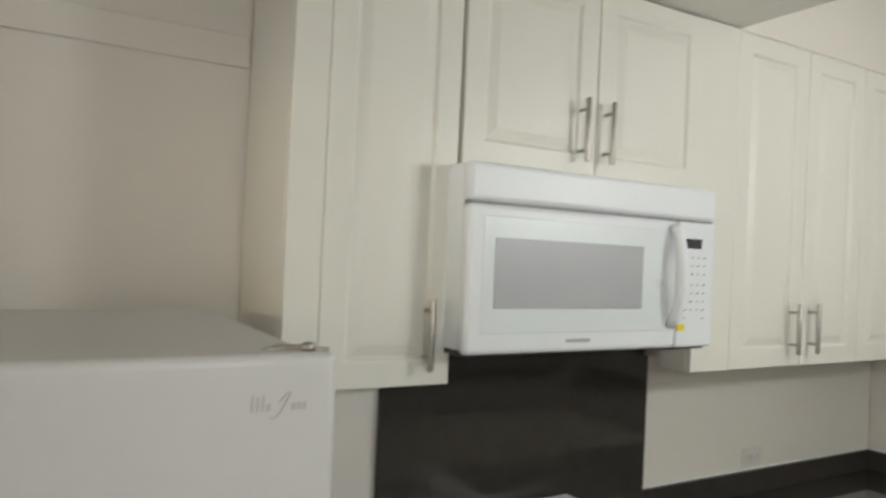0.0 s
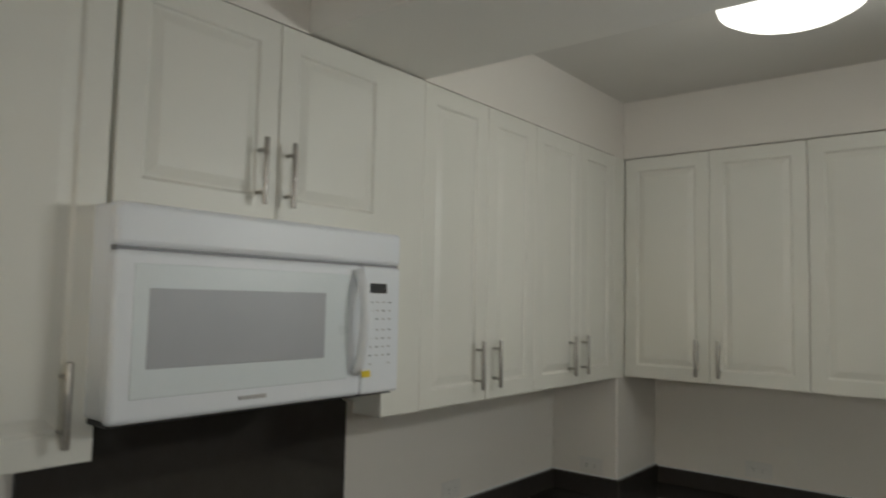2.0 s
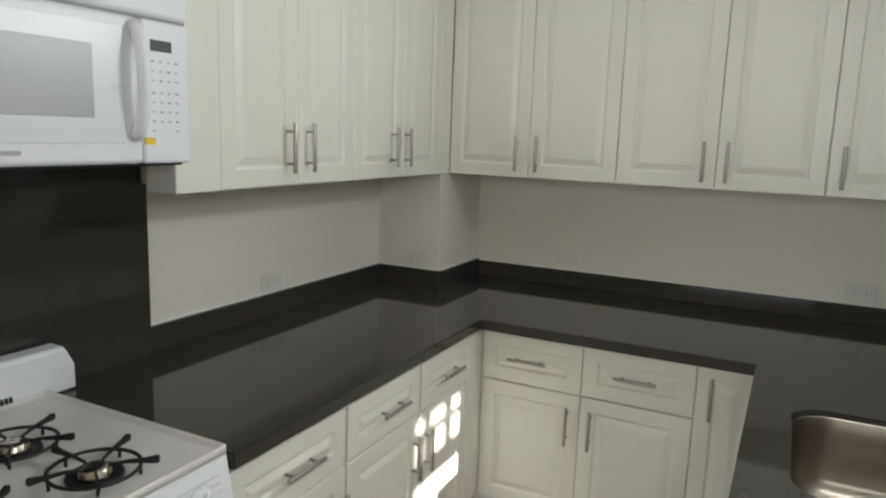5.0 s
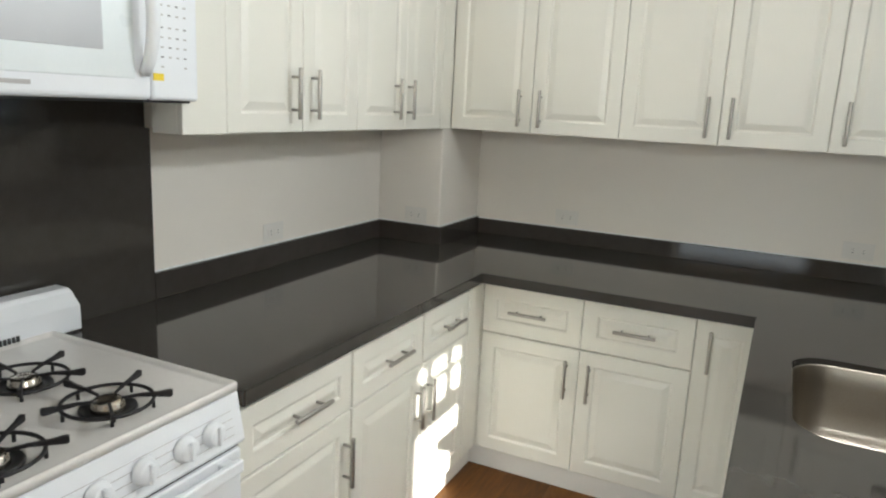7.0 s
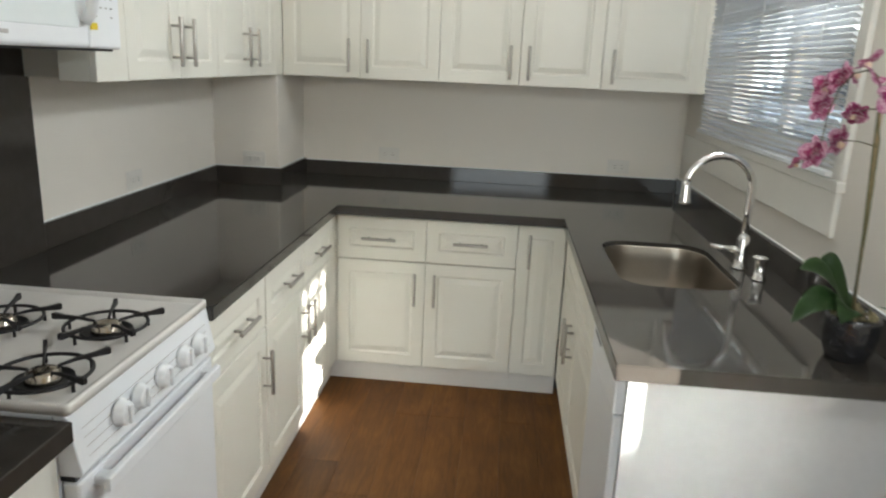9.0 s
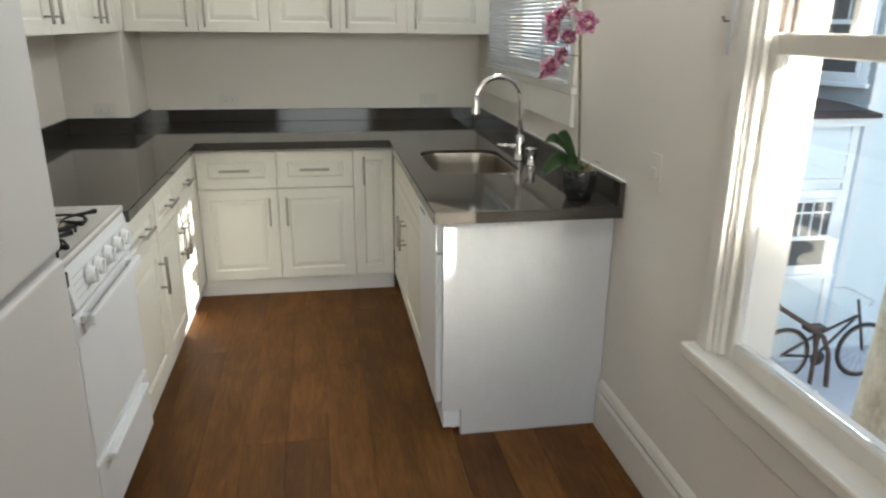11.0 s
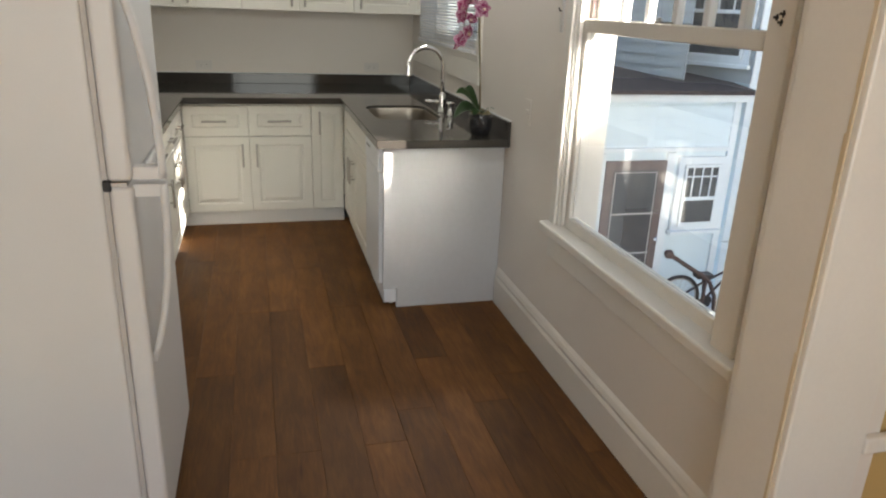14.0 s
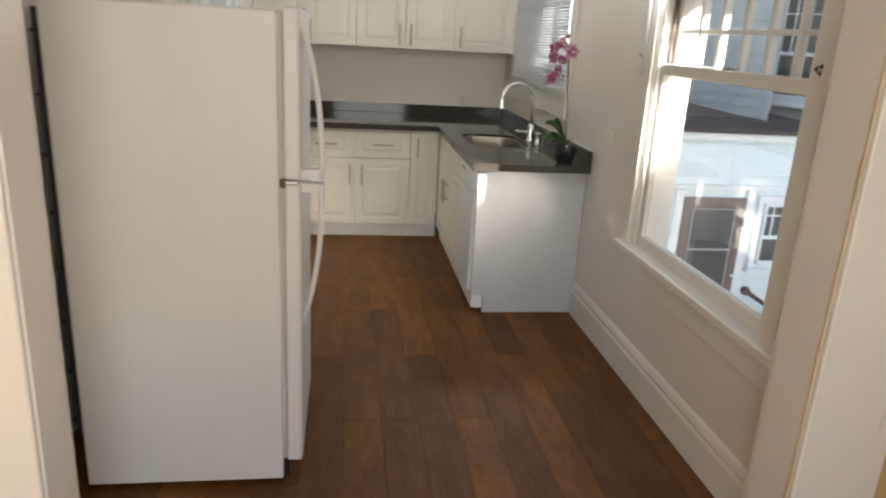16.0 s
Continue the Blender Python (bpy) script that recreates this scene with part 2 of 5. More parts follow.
GLASS = glass_material()
LAMPGLOW, _n, _l, _p = mat("lamp_diffuser")
_p.inputs["Emission Color"].default_value = (1.0, 0.97, 0.9, 1)
_p.inputs["Emission Strength"].default_value = 1.05

# ---- mesh helpers ----


def box(bm, x0, y0, z0, x1, y1, z1):
    lo = (min(x0, x1), min(y0, y1), min(z0, z1))
    hi = (max(x0, x1), max(y0, y1), max(z0, z1))
    v = [bm.verts.new((hi[0] if i & 1 else lo[0], hi[1] if i & 2 else lo[1], hi[2] if i & 4 else lo[2])) for i in range(8)]
    for f in ((0, 2, 3, 1), (4, 5, 7, 6), (0, 1, 5, 4), (2, 6, 7, 3), (0, 4, 6, 2), (1, 3, 7, 5)):
        bm.faces.new([v[i] for i in f])
    return bm


def bevel(bm, w, seg=2):
    bmesh.ops.bevel(bm, geom=list(bm.edges), offset=w, segments=seg, affect="EDGES", profile=0.5, clamp_overlap=True)
    return bm


def bbox(x0, y0, z0, x1, y1, z1, w=0.004, seg=2):
    bm = box(bmesh.new(), x0, y0, z0, x1, y1, z1)
    return bevel(bm, w, seg) if w else bm


def tube(bm, pts, radii, seg=10, cap=True):
    """A round tube through points; radii may be one number or a list."""
    pts = [Vector(q) for q in pts]
    if not isinstance(radii, (list, tuple)):
        radii = [radii] * len(pts)
    rings, ref = [], None
    for i, q in enumerate(pts):
        d = (pts[min(i + 1, len(pts) - 1)] - pts[max(i - 1, 0)]).normalized()
        if ref is None:
            ref = d.orthogonal().normalized()
        ref = (ref - d * ref.dot(d)).normalized()
        b = d.cross(ref)
        rings.append([bm.verts.new(q + (ref * math.cos(2 * math.pi * k / seg) + b * math.sin(2 * math.pi * k / seg)) * radii[i]) for k in range(seg)])
    for a, c in zip(rings, rings[1:]):
        for k in range(seg):
            f = bm.faces.new((a[k], a[(k + 1) % seg], c[(k + 1) % seg], c[k]))
            f.smooth = True
    if cap:
        bm.faces.new(rings[0][::-1])
        bm.faces.new(rings[-1])
    return bm


def lathe(bm, profile, centre, seg=28, axis="z"):
    """Turn (radius, height) pairs round an axis."""
    c, rings = Vector(centre), []
    for r, h in profile:
        ring = []
        for k in range(seg):
            a = 2 * math.pi * k / seg
            u, w = r * math.cos(a), r * math.sin(a)
            ring.append(bm.verts.new(c + Vector({"z": (u, w, h), "y": (u, h, w), "x": (h, u, w)}[axis])))
        rings.append(ring)
    for a, b in zip(rings, rings[1:]):
        for k in range(seg):
            f = bm.faces.new((a[k], a[(k + 1) % seg], b[(k + 1) % seg], b[k]))
            f.smooth = True
    bm.faces.new(rings[0][::-1])
    bm.faces.new(rings[-1])
    bmesh.ops.recalc_face_normals(bm, faces=bm.faces)
    return bm


def extrude_profile(bm, prof, a, b):
    """Sweep a closed (out, up) profile straight from a to b; out is to the left of the way."""
    a, b = Vector(a), Vector(b)
    d = (b - a).normalized()
    out = Vector((-d.y, d.x, 0))
    r0 = [bm.verts.new(a + out * o + Vector((0, 0, u))) for o, u in prof]
    r1 = [bm.verts.new(b + out * o + Vector((0, 0, u))) for o, u in prof]
    k = len(prof)
    for i in range(k):
        bm.faces.new((r0[i], r0[(i + 1) % k], r1[(i + 1) % k], r1[i]))
    bm.faces.new(r0[::-1])
    bm.faces.new(r1)
    bmesh.ops.recalc_face_normals(bm, faces=bm.faces)
    return bm


def finish(bm, name, material):
    me = bpy.data.meshes.new(name)
    bm.to_mesh(me)
    bm.free()
    me.materials.append(material)
    return me


def part(name, bm, material, parent, label=""):
    ob = new(name, finish(bm, name, material))
    ob.parent = parent
    if label:
        ob["label"] = label
    return ob


def thing(name, label, category, m=None, group=""):
    e = new(name)
    e.empty_display_size = 0.1
    if m is not None:
        e.matrix_basis = m
    return tagged(e, label, category, group)


def solid(name, bm, material, label, category, kind="structure", group=""):
    return tagged(new(name, finish(bm, name, material)), label, category, group, kind)


# ---- plan ----
NY, EX, SY, WX = 0.724, 0.845, -1.655, -3.48   # inner faces of the kitchen's walls
CEILZ, CT, SLAB = 2.69, 0.89, 0.04             # ceiling, counter top, slab thickness
UB, UT = 1.425, 2.42                           # wall cabinets: bottom and top
UN, UE = 0.385, 0.452                          # fronts of the wall cabinets
DINX, DINW, DINS, DINN = -3.65, -6.7, -2.33, 2.3  # dining room

# ---- structure ----


def wall_y(name, y0, y1, x0, x1, z0, z1, holes, material=WALL, label="painted plaster wall"):
    """A wall along x with rectangular holes (x0, x1, z0, z1)."""
    bm = bmesh.new()
    xs = sorted({x0, x1, *[h[0] for h in holes], *[h[1] for h in holes]})
    for a, b in zip(xs, xs[1:]):
        mid = (a + b) / 2
        cut = [(h[2], h[3]) for h in holes if h[0] < mid < h[1]]
        z = z0
        for lo, hi in sorted(cut):
            box(bm, a, y0, z, b, y1, lo)
            z = hi
        box(bm, a, y0, z, b, y1, z1)
    bmesh.ops.remove_doubles(bm, verts=bm.verts, dist=1e-5)
    return solid(name, bm, material, label, "wall")


W1 = (-0.92, 0.47, 1.25, 2.18)   # window over the sink
W2 = (-3.255, -2.14, 0.615, 1.95)  # tall sash window
wall_y("wall_north", NY, NY + 0.15, -3.65, EX + 0.15, 0, CEILZ, [], label="off-white painted kitchen wall behind the cooker")
wall_y("wall_south", SY - 0.18, SY, WX - 0.17, EX + 0.15, -2.4, CEILZ, [W1, W2], label="off-white painted wall with two windows")
solid("wall_east", box(bmesh.new(), EX, SY, 0, EX + 0.15, NY, CEILZ), WALL, "off-white painted wall behind the corner counter", "wall")
solid("wall_column", bbox(0.399, 0.396, CT, EX, NY, UB + 0.3, 0.006), WALL, "boxed-out painted wall column in the counter corner", "column")
# wall to the dining room, with its wide cased opening
bm = bmesh.new()
OPN, OPS, OPZ = 0.40, -1.551, 2.10
box(bm, DINX + 0.012, OPN + 0.02, 0, WX, NY, CEILZ)
box(bm, DINX + 0.012, SY, 0, WX, OPS - 0.02, CEILZ)
box(bm, DINX + 0.012, OPS - 0.02, OPZ + 0.02, WX, OPN + 0.02, CEILZ)
solid("wall_west", bm, WALL, "painted wall with a wide cased opening", "wall")
solid("wall_dining_east", box(bmesh.new(), DINX + 0.012, DINS, 0, WX - 0.02, SY - 0.18, CEILZ), TAN, "tan painted dining room wall", "wall")
bm = bmesh.new()
box(bm, DINX + 0.002, SY - 0.18, 0, DINX + 0.012, -1.778, CEILZ)
solid("wall_dining_face", bm, TAN, "tan painted dining room wall beside the casing", "wall")
solid("wall_dining_north_face", box(bmesh.new(), DINX + 0.002, 0.66, 0, DINX + 0.012, NY + 0.15, CEILZ), TAN, "tan painted dining room wall", "wall")
solid("wall_dining_far", box(bmesh.new(), DINX + 0.012, NY + 0.15, 0, WX, DINN, CEILZ), TAN, "tan painted dining room wall", "wall")
wall_y("wall_dining_south", DINS - 0.15, DINS, DINW - 0.15, WX - 0.02, -2.4, CEILZ, [], TAN, "tan painted dining room wall")
wall_y("wall_dining_north", DINN, DINN + 0.15, DINW - 0.15, WX, 0, CEILZ, [], TAN, "tan painted dining room wall")
bm = bmesh.new()
for y0, y1, z0, z1 in ((DINS, -1.45, 0, CEILZ), (0.65, DINN, 0, CEILZ), (-1.45, 0.65, 0, 0.7), (-1.45, 0.65, 2.3, CEILZ)):
    box(bm, DINW - 0.15, y0, z0, DINW, y1, z1)
solid("wall_dining_west", bm, TAN, "tan painted wall with a wide window opening", "wall")
bm = bmesh.new()
box(bm, DINW - 0.15, DINS - 0.15, CEILZ, EX + 0.15, DINN + 0.15, CEILZ + 0.15)
solid("ceiling", bm, CEIL, "flat painted plaster ceiling", "ceiling")
solid("subfloor", box(bmesh.new(), DINW - 0.15, DINS - 0.15, -0.2, EX + 0.15, DINN + 0.15, -0.014), BLACK, "dark subfloor under the planks", "floor")

# soffits over the wall cabinets and the beam
solid("soffit_north", box(bmesh.new(), -2.31, UN + 0.012, UT + 0.005, EX, NY, CEILZ), WALL, "painted soffit above the wall cabinets", "soffit")
solid("soffit_east", box(bmesh.new(), UE + 0.012, SY, UT + 0.005, EX, UN + 0.012, CEILZ), WALL, "painted soffit above the wall cabinets", "soffit")
solid("ceiling_beam", bbox(-1.43, SY, UT + 0.004, -0.975, UN + 0.012, CEILZ, 0.003), BEAMW, "boxed painted ceiling beam crossing the kitchen", "beam")
solid("trim_alcove_band", bbox(WX, NY - 0.010, 2.141, -2.311, NY, 2.215, 0.003), WALL, "painted flat band on the wall above the refrigerator", "trim")

# doorway casing and jamb liners

def casing_upright(name, y, sign, x, width, height, out=-1):
    """Flat casing with eased edges, standing on the floor, on the face x, growing from y."""
    bm = bmesh.new()
    prof = [(0, 0), (width, 0), (width, 0.016), (width - 0.004, 0.020), (0.005, 0.020), (0.001, 0.018), (0, 0.014)]
    lo = [bm.verts.new((x + out * d, y + sign * w, 0)) for w, d in prof]
    hi = [bm.verts.new((x + out * d, y + sign * w, height)) for w, d in prof]
    k = len(prof)
    for i in range(k):
        bm.faces.new((lo[i], lo[(i + 1) % k], hi[(i + 1) % k], hi[i]))
    bm.faces.new(lo)
    bm.faces.new(hi)
    bmesh.ops.recalc_face_normals(bm, faces=bm.faces)
    return solid(name, bm, TRIM, "off-white painted flat doorway casing with worn edges", "door casing")


worn = casing_upright("trim_casing_1", OPS - 0.004, -1, DINX, 0.222, OPZ + 0.1)
rnd = random.Random(31)
bm = bmesh.new()
z = 0.0
while z < OPZ - 0.02:
    z1 = min(OPZ, z + rnd.uniform(0.05, 0.22))
    wd = rnd.uniform(0.003, 0.008)
    box(bm, DINX - 0.004, OPS - 0.0035, z, DINX + wd, OPS + 0.0008, z1)
    z = z1
part("worn_edge", bm, WORN, worn, "paint rubbed down to yellowed wood along the edge")
casing_upright("trim_casing_2", OPN + 0.004, 1, DINX, 0.265, OPZ + 0.1)
casing_upright("trim_casing_3", OPS - 0.004, -1, WX, 0.098, OPZ + 0.1, 1)
casing_upright("trim_casing_4", OPN + 0.004, 1, WX, 0.12, OPZ + 0.1, 1)
bm = bbox(DINX, OPS - 0.02, 0, WX, OPS, OPZ, 0.003)
solid("door_jamb_1", bm, TRIM, "painted smooth jamb lining of the opening", "door jamb")
bm = bbox(DINX, OPN, 0, WX, OPN + 0.02, OPZ, 0.003)
solid("door_jamb_2", bm, TRIM, "painted smooth jamb lining of the opening", "door jamb")
solid("door_jamb_3", box(bmesh.new(), DINX, OPS - 0.02, OPZ, WX, OPN + 0.02, OPZ + 0.02), TRIM, "painted head lining of the opening", "door jamb")
solid("trim_head", bbox(DINX - 0.022, OPS - 0.25, OPZ + 0.104, DINX, OPN + 0.25, OPZ + 0.25, 0.004), TRIM, "painted head casing over the opening", "door casing")
solid("trim_chair_rail", bbox(DINX - 0.022, DINS, 0.555, DINX + 0.001, -1.780, 0.60, 0.006), TRIM, "white painted chair rail on the tan wall", "chair rail")

# baseboards
BASE = [(0, 0), (0.018, 0), (0.018, 0.135), (0.012, 0.15), (0.016, 0.165), (0.010, 0.185), (0.004, 0.195), (0, 0.2)]
solid("baseboard_south", extrude_profile(bmesh.new(), BASE, (WX, SY, 0), (-1.462, SY, 0)), TRIM, "tall moulded off-white baseboard under the window", "baseboard")
solid("baseboard_dining", extrude_profile(bmesh.new(), BASE, (DINX + 0.002, DINS, 0), (DINX + 0.002, -1.780, 0)), TRIM, "moulded white baseboard on the tan wall", "baseboard")

# ---- windows ----


def glazing(name, x0, x1, z0, z1, y, parent):
    g = part(name, box(bmesh.new(), x0, y - 0.002, z0, x1, y + 0.002, z1), GLASS, parent, "clear window glass")
    g.visible_shadow = False
    return g


win = tagged(new("window_1"), "tall off-white double-hung sash window with a small-paned upper sash", "window", kind="structure")
wx0, wx1, wz0, wz1 = W2
bm = bmesh.new()
for x in (wx0, wx1 - 0.012):
    box(bm, x, SY - 0.18, wz0, x + 0.012, SY, wz1)
box(bm, wx0, SY - 0.18, wz1 - 0.012, wx1, SY, wz1)
part("window_frame", bm, TRIM, win, "painted jamb lining")
GY = -1.712


def sash(nm, x0, x1, z0, z1, y, stile, top, bottom):
    bm = bmesh.new()
    box(bm, x0, y - 0.02, z0, x0 + stile, y + 0.02, z1)
    box(bm, x1 - stile, y - 0.02, z0, x1, y + 0.02, z1)
    box(bm, x0 + stile, y - 0.02, z0, x1 - stile, y + 0.02, z0 + bottom)
    box(bm, x0 + stile, y - 0.02, z1 - top, x1 - stile, y + 0.02, z1)
    bevel(bm, 0.004, 1)
    return part(nm, bm, TRIM, win, "painted wooden sash")


low = sash("lower_sash", wx0 + 0.013, wx1 - 0.013, wz0 + 0.025, 1.475, GY + 0.01, 0.042, 0.05, 0.052)
glazing("pane", wx0 + 0.056, wx1 - 0.056, wz0 + 0.078, 1.424, GY + 0.01, low)
up = sash("upper_sash", wx0 + 0.013, wx1 - 0.013, 1.43, wz1 - 0.013, GY - 0.035, 0.045, 0.05, 0.04)
COLS, MZ = 6, 1.612
span = wx1 - wx0 - 0.026 - 0.09
for i in range(1, COLS):
    x = wx0 + 0.013 + 0.045 + span * i / COLS
    part("muntin", bbox(x - 0.014, GY - 0.05, 1.47, x + 0.014, GY - 0.02, wz1 - 0.063, 0.003, 1), SASHW, up)
part("muntin", bbox(wx0 + 0.058, GY - 0.048, MZ - 0.01, wx1 - 0.058, GY - 0.022, MZ + 0.01, 0.003, 1), SASHW, up)
for i in range(COLS):
    x = wx0 + 0.058 + span * i / COLS
    for a, b in ((1.47, MZ), (MZ, wz1 - 0.063)):
        glazing("pane", x, x + span / COLS, a, b, GY - 0.035, up)
# stool, apron and narrow casing
part("window_sill", bbox(-3.395, SY - 0.034, 0.605, -2.065, SY + 0.05, 0.645, 0.008, 2), TRIM, win, "deep rounded wooden window stool")
part("apron", bbox(-3.36, SY, 0.50, -2.10, SY + 0.016, 0.605, 0.004), TRIM, win)
part("casing", bbox(-2.141, SY, 0.645, -2.09, SY + 0.014, wz1 + 0.06, 0.004), TRIM, win)
part("casing", bbox(-3.345, SY, 0.645, wx0 + 0.001, SY + 0.016, wz1 + 0.06, 0.004), TRIM, win)
part("casing", bbox(-3.335, SY, wz1 + 0.06, -2.09, SY + 0.018, wz1 + 0.16, 0.004), TRIM, win)
part("parting_strip", bbox(wx1 - 0.034, GY - 0.012, 1.476, wx1 - 0.012, GY + 0.005, wz1 - 0.012, 0.002, 1), DOORWOOD, win, "bare dark wooden sash channel")
part("stop_bead", bbox(wx1 - 0.030, GY + 0.032, wz0 + 0.032, wx1 - 0.012, GY + 0.05, wz1 - 0.012, 0.003, 1), TRIM, win)
part("stop_bead", bbox(wx0 + 0.012, GY + 0.032, wz0 + 0.032, wx0 + 0.022, GY + 0.05, wz1 - 0.012, 0.003, 1), TRIM, win)
bm = bmesh.new()
lathe(bm, [(0.016, 0), (0.016, 0.006), (0.010, 0.010), (0.008, 0.016)], (-2.66, GY + 0.005, 1.475), 14)
tube(bm, [(-2.66, GY + 0.005, 1.488), (-2.63, GY - 0.012, 1.489), (-2.615, GY - 0.02, 1.489)], 0.005, 8)
box(bm, -2.70, GY - 0.03, 1.475, -2.60, GY - 0.01, 1.481)
part("sash_lock", bm, NICKEL, win, "tarnished metal sash lock")
for x, z in ((-3.285, 1.507), (-3.305, 1.515), (-3.302, 1.496)):
    bm = lathe(bmesh.new(), [(0.005, 0), (0.005, 0.003), (0.0025, 0.006), (0.0035, 0.010)], (x, SY + 0.016, z), 10, "y")
    box(bm, x - 0.002, SY + 0.016, z - 0.008, x + 0.002, SY + 0.019, z + 0.008)
    part("hook", bm, BLACK, win, "small dark curtain bracket screw")
bm = tube(bmesh.new(), [(-2.03, SY, 1.50), (-2.03, SY + 0.02, 1.50), (-2.03, SY + 0.024, 1.512)], 0.003, 8)
part("hook", bm, BLACK, win, "small dark cord hook")
bm = tube(bmesh.new(), [(-2.075, SY + 0.025, 1.42), (-2.075, SY + 0.022, 1.7), (-2.075, SY + 0.02, 1.98)], 0.0065, 8)
part("blind_wand", bm, BLIND, win, "white plastic tilt wand hanging beside the casing")

win2 = tagged(new("window_2"), "white framed window over the sink with a venetian blind", "window", kind="structure")
a0, a1, b0, b1 = W1
bm = bmesh.new()
for x in (a0, a1 - 0.012):
    box(bm, x, SY - 0.18, b0, x + 0.012, SY, b1)
box(bm, a0, SY - 0.18, b1 - 0.012, a1, SY, b1)
box(bm, a0, SY - 0.18, b0, a1, SY - 0.05, b0 + 0.012)
part("window_frame", bm, TRIM, win2)
bm = bmesh.new()
yy = SY - 0.10
for x in (a0 + 0.013, (a0 + a1) / 2 - 0.03, a1 - 0.055):
    box(bm, x, yy - 0.02, b0 + 0.013, x + 0.042, yy + 0.02, b1 - 0.013)
box(bm, a0 + 0.013, yy - 0.019, b0 + 0.013, a1 - 0.013, yy + 0.019, b0 + 0.06)
box(bm, a0 + 0.013, yy - 0.019, b1 - 0.06, a1 - 0.013, yy + 0.019, b1 - 0.013)
sl = part("sliding_sash", bm, TRIM, win2)
glazing("pane", a0 + 0.056, (a0 + a1) / 2 - 0.031, b0 + 0.061, b1 - 0.061, yy, sl)
glazing("pane", (a0 + a1) / 2 + 0.013, a1 - 0.056, b0 + 0.061, b1 - 0.061, yy, sl)
part("window_sill", bbox(a0 - 0.06, SY - 0.05, b0 - 0.035, a1 + 0.08, SY + 0.024, b0, 0.006), TRIM, win2)
part("apron", bbox(a0 - 0.05, SY, 1.085, a1 + 0.3, SY + 0.016, b0 - 0.035, 0.004), TRIM, win2)
part("casing", bbox(a0 - 0.06, SY, b0, a0 + 0.002, SY + 0.018, b1 + 0.06, 0.004), TRIM, win2)
part("casing", bbox(a1 - 0.002, SY, b0, a1 + 0.06, SY + 0.018, b1 + 0.06, 0.004), TRIM, win2)
part("casing", bbox(a0 + 0.002, SY, b1, a1 - 0.002, SY + 0.018, b1 + 0.06, 0.004), TRIM, win2)

blind = thing("venetian_blind", "white venetian blind lowered over the sink window, slats half open", "blind")
BLY = SY + 0.034
part("headrail", bbox(a0 - 0.03, BLY - 0.014, b1 - 0.01, a1 - 0.01, BLY + 0.014, b1 + 0.03, 0.003), BLIND, blind)
sm = bmesh.new()
w = (a1 - a0) / 2
ang = radians(38)
for sx in (-w, w):
    for k in range(4):
        u = -0.0105 + 0.021 * k / 3
        sm.verts.new((sx, u * math.cos(ang), u * math.sin(ang) + 0.0013 * (1 - (u / 0.0105) ** 2)))
sm.verts.ensure_lookup_table()
for k in range(3):
    sm.faces.new((sm.verts[k], sm.verts[k + 1], sm.verts[k + 5], sm.verts[k + 4]))
bmesh.ops.solidify(sm, geom=list(sm.faces), thickness=0.0007)
slat_mesh = finish(sm, "slat", BLIND)
rnd = random.Random(12)
z = b0 + 0.036
while z < b1 - 0.015:
    o = new("slat", slat_mesh)
    o.parent = blind
    o.location = ((a0 + a1) / 2 - 0.02 + rnd.uniform(-0.002, 0.002), BLY, z)
    o.rotation_euler = (radians(rnd.uniform(-3, 3)), radians(rnd.uniform(-0.08, 0.08)), 0)
    z += 0.0175
part("bottom_rail", bbox(a0 - 0.02, BLY - 0.011, b0 + 0.006, a1 - 0.02, BLY + 0.011, b0 + 0.022, 0.003), BLIND, blind)
for x in (a0 + 0.16, (a0 + a1) / 2, a1 - 0.2):
    part("ladder_cord", tube(bmesh.new(), [(x, BLY + 0.011, b0 + 0.012), (x, BLY + 0.011, b1)], 0.0012, 6), CORD, blind)

# ---- cabinets ----


def panel_door(bm, x0, z0, x1, z1, yb, t=0.02, stile=0.055):
    """Raised-panel front between x0..x1, z0..z1; back at yb, facing -y."""
    s = min(stile, (x1 - x0) * 0.28, (z1 - z0) * 0.30)
    steps = [(0, 0), (0, t - 0.004), (0.0015, t - 0.001), (0.005, t), (s, t), (s + 0.004, t - 0.002), (s + 0.008, t - 0.0075), (s + 0.013, t - 0.0075), (s + 0.034, t - 0.0015), (s + 0.038, t - 0.001)]
    rings = []
    for ins, d in steps:
        rings.append([bm.verts.new((x, yb - d, z)) for x, z in ((x0 + ins, z0 + ins), (x1 - ins, z0 + ins), (x1 - ins, z1 - ins), (x0 + ins, z1 - ins))])
    for a, b in zip(rings, rings[1:]):
        for k in range(4):
            bm.faces.new((a[k], a[(k + 1) % 4], b[(k + 1) % 4], b[k]))
    bm.faces.new(rings[0][::-1])
    bm.faces.new(rings[-1])
    return bm


def handle(parent, x, z, y, vertical=True, length=0.156):
    """Round bar pull on two posts, standing off the face y, which looks to -y."""
    bm = bmesh.new()
    h = length / 2
    ax = Vector((0, 0, 1)) if vertical else Vector((1, 0, 0))
    c = Vector((x, y - 0.032, z))
    tube(bm, [c - ax * h, c - ax * (h - 0.002), c + ax * (h - 0.002), c + ax * h], [0.0062, 0.0068, 0.0068, 0.0062], 12)
    for s in (-0.64, 0.64):
        q = c + ax * h * s
        tube(bm, [q, (q.x, y, q.z)], 0.0045, 10)
    return part("handle", bm, NICKEL, parent, "brushed nickel bar pull")


FACE = {"n": 0, "e": -90, "s": 180}


